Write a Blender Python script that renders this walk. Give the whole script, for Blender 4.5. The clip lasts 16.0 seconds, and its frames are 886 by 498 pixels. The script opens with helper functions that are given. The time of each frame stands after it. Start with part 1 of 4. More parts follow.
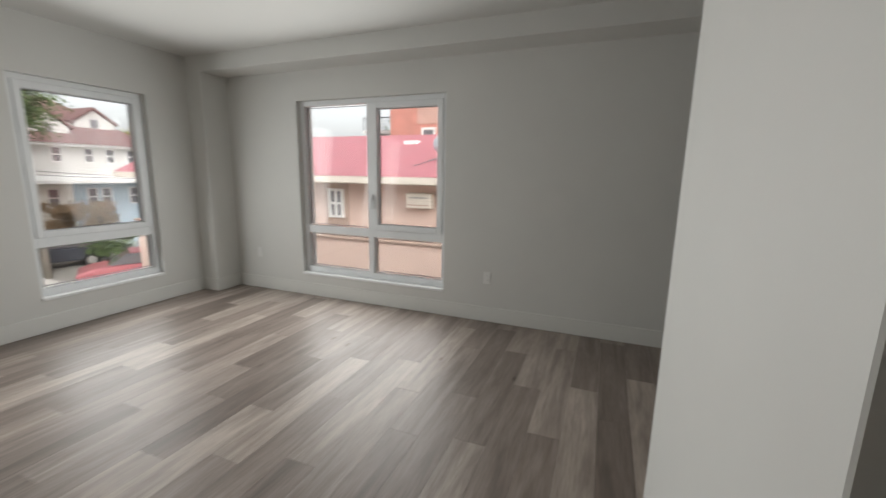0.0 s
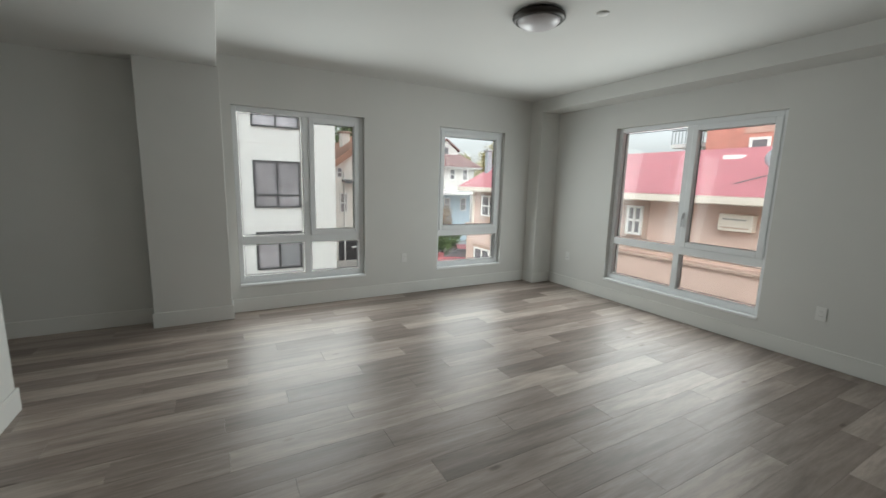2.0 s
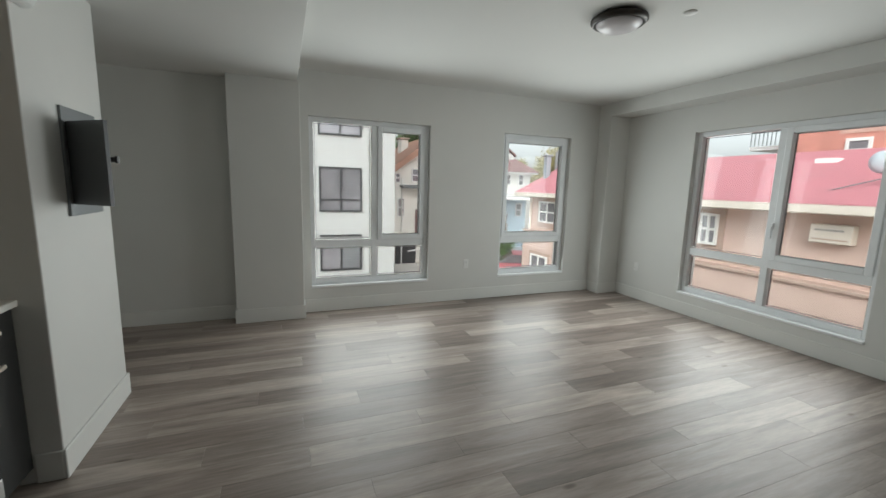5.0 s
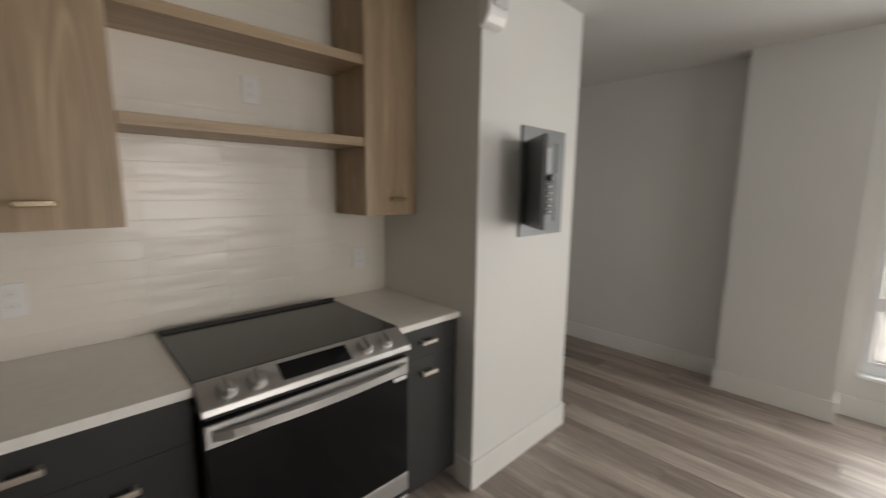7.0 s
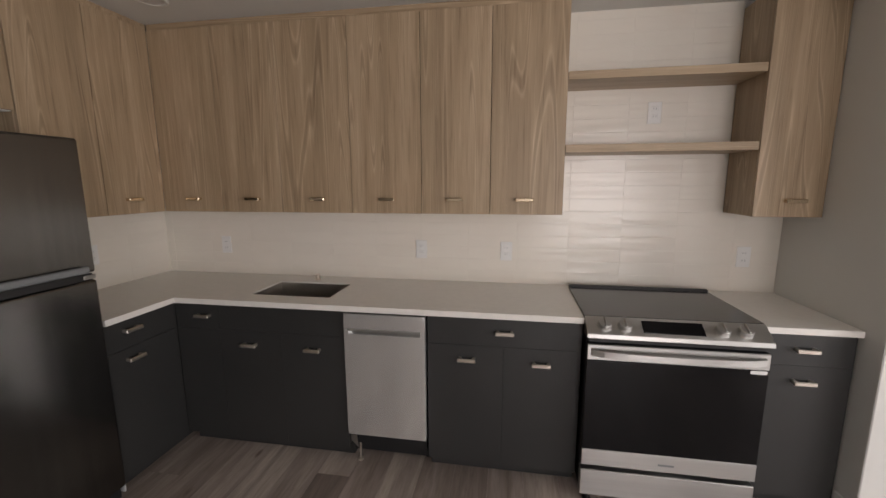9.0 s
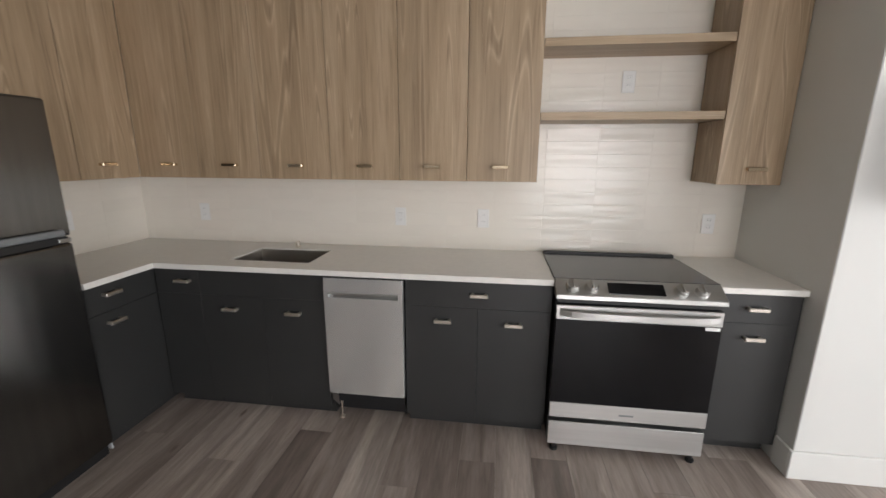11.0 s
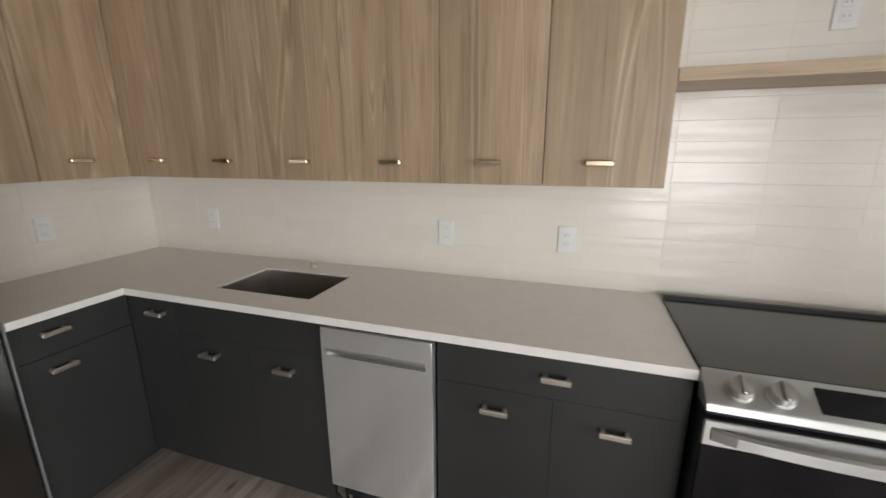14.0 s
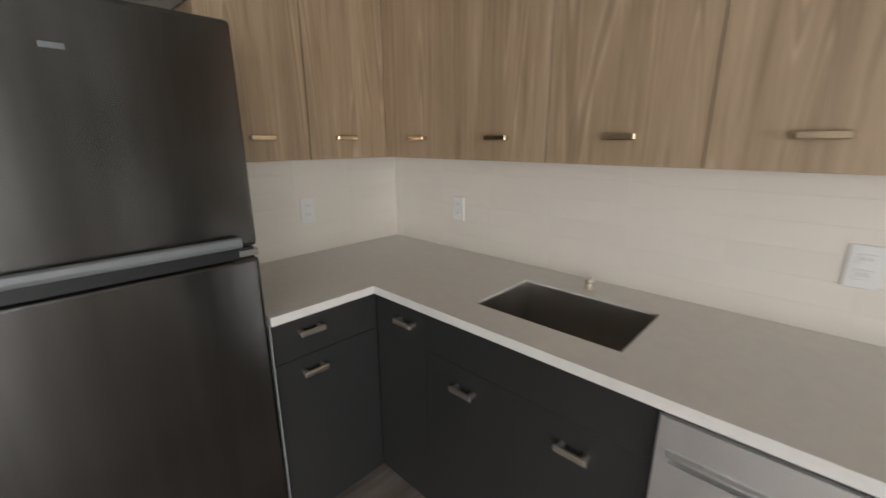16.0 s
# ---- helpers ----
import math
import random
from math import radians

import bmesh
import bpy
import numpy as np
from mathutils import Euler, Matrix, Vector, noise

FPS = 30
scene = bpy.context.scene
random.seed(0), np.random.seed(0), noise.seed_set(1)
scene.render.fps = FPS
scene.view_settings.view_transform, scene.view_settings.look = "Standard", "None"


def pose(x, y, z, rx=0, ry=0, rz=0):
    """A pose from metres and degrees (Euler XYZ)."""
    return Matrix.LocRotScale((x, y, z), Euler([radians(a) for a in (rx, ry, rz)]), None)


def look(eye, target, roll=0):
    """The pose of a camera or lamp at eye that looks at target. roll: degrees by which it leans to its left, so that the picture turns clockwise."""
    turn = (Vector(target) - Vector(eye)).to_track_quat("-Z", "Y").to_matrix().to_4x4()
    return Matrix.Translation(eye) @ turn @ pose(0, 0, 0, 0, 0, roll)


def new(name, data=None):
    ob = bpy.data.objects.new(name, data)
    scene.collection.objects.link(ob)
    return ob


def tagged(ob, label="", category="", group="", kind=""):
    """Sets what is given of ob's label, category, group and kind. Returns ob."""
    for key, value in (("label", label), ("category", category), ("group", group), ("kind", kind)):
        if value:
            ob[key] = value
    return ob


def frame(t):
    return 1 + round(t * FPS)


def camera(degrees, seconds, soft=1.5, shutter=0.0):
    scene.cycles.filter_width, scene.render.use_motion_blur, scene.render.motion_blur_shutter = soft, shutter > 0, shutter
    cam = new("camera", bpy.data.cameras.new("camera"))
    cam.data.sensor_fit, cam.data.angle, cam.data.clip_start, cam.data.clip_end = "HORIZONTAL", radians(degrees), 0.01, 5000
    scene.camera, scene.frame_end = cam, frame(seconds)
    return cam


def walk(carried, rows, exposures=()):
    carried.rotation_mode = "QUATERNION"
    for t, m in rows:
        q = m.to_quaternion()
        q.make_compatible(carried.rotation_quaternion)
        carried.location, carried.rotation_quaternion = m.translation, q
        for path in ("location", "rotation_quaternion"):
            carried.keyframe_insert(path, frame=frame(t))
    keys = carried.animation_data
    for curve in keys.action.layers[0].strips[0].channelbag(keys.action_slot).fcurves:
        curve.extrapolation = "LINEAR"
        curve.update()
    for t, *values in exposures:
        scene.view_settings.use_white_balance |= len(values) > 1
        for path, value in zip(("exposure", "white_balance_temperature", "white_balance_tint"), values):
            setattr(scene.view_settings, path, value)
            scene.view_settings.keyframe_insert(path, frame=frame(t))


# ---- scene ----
cam = camera(95.2, 16.0, shutter=0.3)
PATH = [
    (0, (0.113, 0.027, 1.427), (-0.617, 1.853, 1.061), 0.9),
    (0.5, (0.18, -0.225, 1.435), (-1.017, 1.34, 1.088), 0.7),
    (1, (0.289, -0.404, 1.449), (-1.186, 0.91, 1.132), 1.1),
    (1.5, (0.406, -0.561, 1.44), (-1.224, 0.55, 1.11), 1.3),
    (2, (0.431, -0.704, 1.453), (-1.295, 0.255, 1.132), 1.5),
    (2.5, (0.39, -0.845, 1.471), (-1.376, 0.039, 1.157), 1.6),
    (3, (0.408, -0.871, 1.46), (-1.349, 0.044, 1.184), 1.9),
    (5.5, (0.348, -0.771, 1.473), (-1.549, -0.231, 1.141), 1.2),
    (6, (0.096, -0.727, 1.432), (-1.878, -0.59, 1.139), -0.2),
    (6.1, (0.019, -0.726, 1.447), (-1.961, -0.652, 1.17), -0.2),
    (6.5, (-0.268, -0.699, 1.459), (-2.205, -1.136, 1.212), 0.3),
    (7, (-0.575, -0.628, 1.505), (-1.944, -2.056, 1.212), 0.6),
    (7.5, (-0.51, -0.524, 1.482), (-1.105, -2.411, 1.192), 0.1),
    (7.6, (-0.49, -0.492, 1.497), (-0.941, -2.416, 1.185), 0.1),
    (8, (-0.485, -0.328, 1.532), (-0.376, -2.301, 1.222), -0.1),
    (8.1, (-0.479, -0.294, 1.552), (-0.268, -2.256, 1.224), -0.0),
    (10.3, (-0.463, 0.126, 1.515), (-0.105, -1.817, 1.201), -0.2),
    (10.5, (-0.474, 0.117, 1.511), (-0.128, -1.82, 1.155), -0.1),
    (11, (-0.522, 0.018, 1.51), (-0.268, -1.915, 1.062), 0.3),
    (11.5, (-0.615, -0.125, 1.487), (-0.503, -2.061, 0.999), 1.0),
    (12, (-0.615, -0.281, 1.478), (-0.687, -2.215, 0.974), 1.6),
    (12.5, (-0.521, -0.432, 1.489), (-0.748, -2.358, 1.001), 1.6),
    (13, (-0.453, -0.557, 1.486), (-0.499, -2.479, 0.933), 1.4),
    (13.3, (-0.435, -0.65, 1.469), (-0.302, -2.572, 0.934), 1.2),
    (13.5, (-0.456, -0.71, 1.489), (-0.192, -2.616, 0.944), 0.3),
    (14, (-0.471, -0.799, 1.497), (0.14, -2.643, 1.021), -0.2),
    (14.5, (-0.394, -0.814, 1.484), (0.567, -2.509, 1.032), 0.1),
    (15, (-0.173, -0.794, 1.462), (0.983, -2.351, 0.972), 0.3),
    (15.3, (-0.044, -0.833, 1.458), (1.064, -2.421, 0.956), 0.6),
    (15.6, (0.057, -0.913, 1.449), (1.147, -2.503, 0.916), 0.1),
    (16, (0.209, -1.088, 1.443), (1.537, -2.491, 0.925), -0.2),
]
EXPOSURES = [(0.0, 1.16, 6640, 7), (0.5, 0.97, 6540, 5), (1.0, 0.9, 6500, 4), (2.5, 1.2, 6320, 1), (5.0, 1.14, 6340, 1), (6.0, 1.25, 6500, 3), (6.5, 1.33, 6560, 4), (7.0, 1.62, 6930, 10), (7.5, 1.9, 6570, 9), (8.0, 1.88, 6990, 17), (10.5, 2.3, 6520, 12), (12.0, 2.4, 6400, 9), (13.5, 2.26, 6560, 11), (14.0, 2.47, 6440, 8), (15.0, 2.54, 6240, 7), (16.0, 2.43, 6460, 9)]
walk(cam, [(t, look(eye, target, roll)) for t, eye, target, roll in PATH], EXPOSURES)

# ---- world and exposure ----
world = bpy.data.worlds.new("sky")
scene.world = world
world.use_nodes = True
wn = world.node_tree
sky = wn.nodes.new("ShaderNodeTexSky")
sky.sky_type = "NISHITA"
sky.sun_disc = False
sky.sun_elevation = radians(38)
sky.sun_rotation = radians(127)
sky.air_density, sky.dust_density = 1.0, 4.0
haze = wn.nodes.new("ShaderNodeHueSaturation")
haze.inputs["Saturation"].default_value = 0.15
haze.inputs["Value"].default_value = 1.1
wn.links.new(sky.outputs[0], haze.inputs["Color"])
wn.links.new(haze.outputs[0], wn.nodes["Background"].inputs[0])
wn.nodes["Background"].inputs[1].default_value = 0.132
scene.cycles.max_bounces, scene.cycles.diffuse_bounces = 16, 6
sun = new("sun", bpy.data.lights.new("sun", "SUN"))
sun.data.energy, sun.data.angle, sun.data.color = 0.5, radians(14), (1.0, 0.96, 0.9)
sun.matrix_world = look((17, -13, 21), (0, 0, 0))

# daylight at the three openings
def daylight(name, at, target, width, height, watts):
    la = bpy.data.lights.new(name, "AREA")
    la.shape, la.size, la.size_y, la.energy = "RECTANGLE", width, height, watts
    la.color = (0.97, 0.985, 1.0)
    la.spread = radians(164)
    ob = new(name, la)
    ob.matrix_world = look(at, target)
    return ob


daylight("window_daylight_1", (-4.302, 0.155, 1.23), (0, 0.155, 0.74), 1.34, 1.76, 11.2)
daylight("window_daylight_2", (-4.302, 2.396, 1.23), (0, 2.396, 0.74), 1.00, 1.76, 8.0)
daylight("window_daylight_3", (-2.24, 3.664, 1.21), (-2.24, 0, 0.80), 1.70, 1.76, 15.3)


# ---- materials ----
def mat(name, color, rough=0.5, metal=0.0, **kw):
    m = bpy.data.materials.new(name)
    m.use_nodes = True
    b = m.node_tree.nodes["Principled BSDF"]
    b.inputs["Base Color"].default_value = (*color, 1)
    b.inputs["Roughness"].default_value = rough
    b.inputs["Metallic"].default_value = metal
    if "spec" in kw:
        b.inputs["Specular IOR Level"].default_value = kw["spec"]
    return m


def nodes_of(m):
    t = m.node_tree
    return t.nodes, t.links, t.nodes["Principled BSDF"]


def coords(m, scale, random_shift=0.0):
    """Object coordinates times scale, shifted by the object's random value."""
    n, l, b = nodes_of(m)
    tc = n.new("ShaderNodeTexCoord")
    mp = n.new("ShaderNodeMapping")
    mp.inputs["Scale"].default_value = scale
    l.new(tc.outputs["Object"], mp.inputs["Vector"])
    if random_shift:
        oi = n.new("ShaderNodeObjectInfo")
        mu = n.new("ShaderNodeMath")
        mu.operation = "MULTIPLY"
        mu.inputs[1].default_value = random_shift
        l.new(oi.outputs["Random"], mu.inputs[0])
        l.new(mu.outputs[0], mp.inputs["Location"])
    return mp.outputs[0]


def noise_tex(m, vec, scale, detail=4, rough=0.55, distort=0.0):
    n, l, b = nodes_of(m)
    t = n.new("ShaderNodeTexNoise")
    t.inputs["Scale"].default_value = scale
    t.inputs["Detail"].default_value = detail
    t.inputs["Roughness"].default_value = rough
    t.inputs["Distortion"].default_value = distort
    l.new(vec, t.inputs["Vector"])
    return t.outputs["Fac"]


def ramp(m, fac, stops):
    n, l, b = nodes_of(m)
    r = n.new("ShaderNodeValToRGB")
    els = r.color_ramp.elements
    while len(els) < len(stops):
        els.new(0.5)
    for e, (p, c) in zip(els, stops):
        e.position, e.color = p, (*c, 1)
    l.new(fac, r.inputs[0])
    return r.outputs[0]


def mixed(m, fac, a, b_, kind="MIX"):
    n, l, b = nodes_of(m)
    x = n.new("ShaderNodeMix")
    x.data_type, x.blend_type = "RGBA", kind
    for value, socket in ((fac, x.inputs[0]), (a, x.inputs[6]), (b_, x.inputs[7])):
        if isinstance(value, (int, float)):
            socket.default_value = value
        elif isinstance(value, tuple):
            socket.default_value = (*value, 1)
        else:
            l.new(value, socket)
    return x.outputs[2]


def bump(m, height, strength, distance=0.002):
    n, l, b = nodes_of(m)
    k = n.new("ShaderNodeBump")
    k.inputs["Strength"].default_value, k.inputs["Distance"].default_value = strength, distance
    l.new(height, k.inputs["Height"])
    l.new(k.outputs[0], b.inputs["Normal"])


def set_color(m, out):
    n, l, b = nodes_of(m)
    l.new(out, b.inputs["Base Color"])


def set_rough(m, fac, lo, hi):
    n, l, b = nodes_of(m)
    r = n.new("ShaderNodeMapRange")
    r.inputs[3].default_value, r.inputs[4].default_value = lo, hi
    l.new(fac, r.inputs[0])
    l.new(r.outputs[0], b.inputs["Roughness"])


def plain(name, color, rough=0.5, metal=0.0, var=0.06, scale=2.0, grain=180.0, relief=0.08, spec=0.5, stretch=(1, 1, 1)):
    """A surface with soft blotches and a fine grain."""
    m = mat(name, color, rough, metal, spec=spec)
    v = coords(m, stretch)
    big = noise_tex(m, v, scale, 3)
    fine = noise_tex(m, v, grain, 2)
    lo = tuple(c * (1 - var) for c in color)
    hi = tuple(min(1, c * (1 + var)) for c in color)
    set_color(m, ramp(m, big, [(0.3, lo), (0.7, hi)]))
    set_rough(m, big, max(0.02, rough * 0.88), min(1, rough * 1.12))
    if relief:
        bump(m, fine, relief, 0.001)
    return m


def wood_material(name, dark, mid, light, rough, stretch, shift):
    """Veneer: broad streaks, arched growth lines and fine pores along one axis."""
    m = mat(name, mid, rough)
    v = coords(m, stretch, shift)
    n, l, b = nodes_of(m)
    broad = noise_tex(m, v, 2.2, 2, 0.5, 0.4)
    fine = noise_tex(m, v, 26, 4, 0.6, 0.1)
    field = noise_tex(m, v, 1.1, 1, 0.4, 0.25)
    rings = n.new("ShaderNodeMath")
    rings.operation = "MULTIPLY"
    rings.inputs[1].default_value = 95.0
    l.new(field, rings.inputs[0])
    arch = n.new("ShaderNodeMath")
    arch.operation = "SINE"
    l.new(rings.outputs[0], arch.inputs[0])
    base = ramp(m, broad, [(0.30, dark), (0.5, mid), (0.70, light)])
    pores = ramp(m, fine, [(0.32, tuple(c * 0.78 for c in mid)), (0.62, light)])
    lines = ramp(m, arch.outputs[0], [(0.0, tuple(c * 0.90 for c in mid)), (0.55, mid), (0.80, tuple(c * 1.12 for c in light)), (0.97, tuple(c * 0.95 for c in dark))])
    streak = ramp(m, noise_tex(m, v, 12.0, 3, 0.6, 0.15), [(0.30, (0.70, 0.67, 0.64)), (0.46, (0.98, 0.97, 0.96)), (0.58, (1.0, 1.0, 1.0)), (0.72, (1.22, 1.24, 1.27))])
    set_color(m, mixed(m, 0.85, mixed(m, 0.40, mixed(m, 0.28, base, pores), lines), streak, "MULTIPLY"))
    set_rough(m, fine, rough * 0.85, min(1, rough * 1.2))
    bump(m, fine, 0.10, 0.0006)
    return m


WALL = plain("wall_paint", (0.665, 0.665, 0.642), 0.62, var=0.025, scale=1.3, grain=260, relief=0.1)
CEIL = plain("ceiling_paint", (0.655, 0.655, 0.635), 0.75, var=0.02, scale=1.1, grain=220, relief=0.1)
TRIM = plain("trim_paint", (0.715, 0.715, 0.69), 0.48, var=0.02, scale=3, grain=120, relief=0.05)
FRAME = plain("window_vinyl", (0.82, 0.84, 0.855), 0.42, var=0.03, scale=4, grain=200, relief=0.03)
SILLM = plain("window_stool_white", (0.84, 0.85, 0.86), 0.35, var=0.02, scale=4, relief=0.03)
GASKET = plain("grey_gasket", (0.22, 0.22, 0.23), 0.6)
OAK = wood_material("oak_laminate", (0.236, 0.166, 0.101), (0.392, 0.286, 0.180), (0.534, 0.410, 0.282), 0.42, (4.6, 4.6, 0.20), 9.0)
OAKH = wood_material("oak_laminate_level", (0.236, 0.166, 0.101), (0.392, 0.286, 0.180), (0.534, 0.410, 0.282), 0.42, (0.20, 4.6, 4.6), 9.0)
CHAR = plain("charcoal_laminate", (0.0265, 0.0266, 0.0262), 0.44, var=0.12, scale=1.5, grain=300, relief=0.05, spec=0.5)
BLACK = plain("black_plastic", (0.012, 0.012, 0.013), 0.4)
STEEL = plain("brushed_steel", (0.50, 0.495, 0.48), 0.40, 1.0, var=0.06, scale=2, grain=40, relief=0.015, stretch=(0.6, 6, 24))
STEELV = plain("brushed_steel_upright", (0.93, 0.94, 0.94), 0.24, 0.80, var=0.04, scale=1.5, grain=90, relief=0.003, stretch=(9, 6, 0.4))
SINKM = plain("satin_sink_steel", (0.44, 0.415, 0.38), 0.36, 0.85, var=0.08, scale=6, relief=0.02)
CHROME = plain("polished_metal", (0.86, 0.80, 0.72), 0.30, 1.0, var=0.04, relief=0.0)
BRASS = plain("warm_nickel", (0.66, 0.53, 0.38), 0.24, 1.0, var=0.06, relief=0.0)
SLATE = plain("black_steel", (0.152, 0.149, 0.144), 0.21, 1.0, var=0.08, scale=1.2, grain=40, relief=0.003, stretch=(6, 24, 0.6))
GLASSB = plain("black_glass", (0.0025, 0.0025, 0.0035), 0.12, var=0.05, relief=0.0, spec=0.34)
COOK = plain("ceramic_glass", (0.018, 0.018, 0.019), 0.16, var=0.1, relief=0.0)
QUARTZ = plain("quartz", (0.77, 0.75, 0.71), 0.32, var=0.03, scale=30, grain=400, relief=0.02)
GROUT = plain("grout", (0.76, 0.72, 0.65), 0.85, var=0.05)
PLATE = plain("outlet_plastic", (0.77, 0.77, 0.755), 0.3, var=0.01, relief=0.0)
CARD = plain("grey_card", (0.46, 0.47, 0.47), 0.6, var=0.08)
GREYM = plain("grey_enamel", (0.20, 0.212, 0.22), 0.42, 0.2, var=0.06, relief=0.05)
DARKM = plain("dark_enamel", (0.055, 0.058, 0.060), 0.45, 0.2, var=0.08, relief=0.05)
PANELD = plain("panel_door_enamel", (0.115, 0.122, 0.128), 0.35, 0.2, var=0.06, relief=0.04)
BRONZE = plain("dark_bronze", (0.030, 0.025, 0.022), 0.35, 0.6, var=0.1, relief=0.0)
OPAL = plain("opal_glass", (0.62, 0.60, 0.62), 0.25, var=0.03, relief=0.0)


def brushed(m, amount, turn):
    """Draws the gloss out across the brushing."""
    n, l, b = nodes_of(m)
    tg = n.new("ShaderNodeTangent")
    tg.direction_type, tg.axis = "RADIAL", "Z"
    l.new(tg.outputs[0], b.inputs["Tangent"])
    b.inputs["Anisotropic"].default_value = amount
    b.inputs["Anisotropic Rotation"].default_value = turn


brushed(STEELV, 0.8, 0.25)
brushed(STEEL, 0.6, 0.25)
brushed(SLATE, 0.55, 0.25)

TILE = mat("glazed_tile", (0.68, 0.63, 0.56), 0.22)
tv = coords(TILE, (1, 1, 1), 7.0)
oi = TILE.node_tree.nodes.new("ShaderNodeObjectInfo")
set_color(TILE, mixed(TILE, 0.5, ramp(TILE, oi.outputs["Random"], [(0.0, (0.765, 0.722, 0.648)), (1.0, (0.80, 0.757, 0.682))]), ramp(TILE, noise_tex(TILE, tv, 7, 3), [(0.3, (0.76, 0.717, 0.642)), (0.7, (0.80, 0.758, 0.684))])))
twave = TILE.node_tree.nodes.new("ShaderNodeMapping")
twave.inputs["Scale"].default_value = (2.6, 5, 17)
TILE.node_tree.links.new(tv, twave.inputs["Vector"])
bump(TILE, noise_tex(TILE, twave.outputs[0], 1.0, 1), 0.42, 0.0105)

PLANK = mat("vinyl_plank", (0.2, 0.17, 0.15), 0.34, spec=0.6)
pv = coords(PLANK, (1, 1, 1), 37.0)
pstretch = PLANK.node_tree.nodes.new("ShaderNodeMapping")
pstretch.inputs["Scale"].default_value = (9, 0.8, 9)
PLANK.node_tree.links.new(pv, pstretch.inputs["Vector"])
ps = pstretch.outputs[0]
p_fine = noise_tex(PLANK, ps, 9, 6, 0.65, 0.3)
p_broad = noise_tex(PLANK, ps, 1.4, 3, 0.5, 0.8)
kmap = PLANK.node_tree.nodes.new("ShaderNodeMapping")
kmap.inputs["Scale"].default_value = (3.6, 1.3, 1.0)
PLANK.node_tree.links.new(pv, kmap.inputs["Vector"])
kvor = PLANK.node_tree.nodes.new("ShaderNodeTexVoronoi")
kvor.inputs["Scale"].default_value = 1.0
PLANK.node_tree.links.new(kmap.outputs[0], kvor.inputs["Vector"])
p_knot = kvor.outputs["Distance"]
poi = PLANK.node_tree.nodes.new("ShaderNodeObjectInfo")
tone = ramp(PLANK, poi.outputs["Random"], [(0.0, (0.205, 0.166, 0.145)), (0.3, (0.285, 0.236, 0.209)), (0.7, (0.360, 0.305, 0.271)), (1.0, (0.440, 0.380, 0.336))])
grain_mul = ramp(PLANK, p_fine, [(0.28, (0.76, 0.745, 0.73)), (0.62, (1.08, 1.08, 1.08))])
broad_mul = ramp(PLANK, p_broad, [(0.32, (0.68, 0.66, 0.65)), (0.5, (0.95, 0.94, 0.93)), (0.68, (1.18, 1.18, 1.18))])
knot_mul = ramp(PLANK, p_knot, [(0.0, (0.42, 0.36, 0.32)), (0.03, (0.50, 0.44, 0.40)), (0.065, (1, 1, 1))])
set_color(PLANK, mixed(PLANK, 1.0, mixed(PLANK, 1.0, mixed(PLANK, 1.0, tone, grain_mul, "MULTIPLY"), broad_mul, "MULTIPLY"), knot_mul, "MULTIPLY"))
set_rough(PLANK, p_fine, 0.34, 0.50)
bump(PLANK, p_fine, 0.10, 0.0008)

GLASS = bpy.data.materials.new("window_glass")
GLASS.use_nodes = True
gt = GLASS.node_tree
gt.nodes.remove(gt.nodes["Principled BSDF"])
g_tr, g_gl, g_mx, g_fr = (gt.nodes.new("ShaderNodeBsdfTransparent"), gt.nodes.new("ShaderNodeBsdfGlossy"), gt.nodes.new("ShaderNodeMixShader"), gt.nodes.new("ShaderNodeFresnel"))
g_tr.inputs[0].default_value = (0.90, 0.90, 0.91, 1)
g_gl.inputs["Roughness"].default_value = 0.0
g_fr.inputs[0].default_value = 1.38
gt.links.new(g_fr.outputs[0], g_mx.inputs[0])
gt.links.new(g_tr.outputs[0], g_mx.inputs[1])
gt.links.new(g_gl.outputs[0], g_mx.inputs[2])
gt.links.new(g_mx.outputs[0], gt.nodes["Material Output"].inputs["Surface"])


# ---- building helpers ----
def thing(name, at, label, category, group="", kind=""):
    ob = new(name)
    ob.empty_display_size = 0.1
    ob.location = at
    return tagged(ob, label, category, group, kind)


def obj(name, bm, material, label="", category="", group="", kind="", smooth=False):
    me = bpy.data.meshes.new(name)
    bmesh.ops.recalc_face_normals(bm, faces=bm.faces)
    bm.to_mesh(me)
    bm.free()
    me.materials.append(material)
    if smooth:
        for p in me.polygons:
            p.use_smooth = True
    return tagged(new(name, me), label, category, group, kind)


def part(name, bm, material, parent, label="", smooth=False):
    """One mesh under a thing or a part; its points are in the world's metres."""
    ob = obj(name, bm, material, label, smooth=smooth)
    ob.parent = parent
    if parent.type == "EMPTY":
        ob.matrix_parent_inverse = Matrix.Translation(parent.location).inverted()
    return ob


def bx(x0, x1, y0, y1, z0, z1, bevel=0.0, bm=None, seg=1):
    """A box, with bevelled edges if asked."""
    one = bmesh.new()
    bmesh.ops.create_cube(one, size=1)
    s = Vector((abs(x1 - x0), abs(y1 - y0), abs(z1 - z0)))
    c = Vector(((x0 + x1) / 2, (y0 + y1) / 2, (z0 + z1) / 2))
    for v in one.verts:
        v.co = Vector((v.co.x * s.x, v.co.y * s.y, v.co.z * s.z)) + c
    if bevel:
        bmesh.ops.bevel(one, geom=one.edges[:], offset=min(bevel, min(s) * 0.45), segments=seg, affect="EDGES", profile=0.5)
    return joined(bm, one)


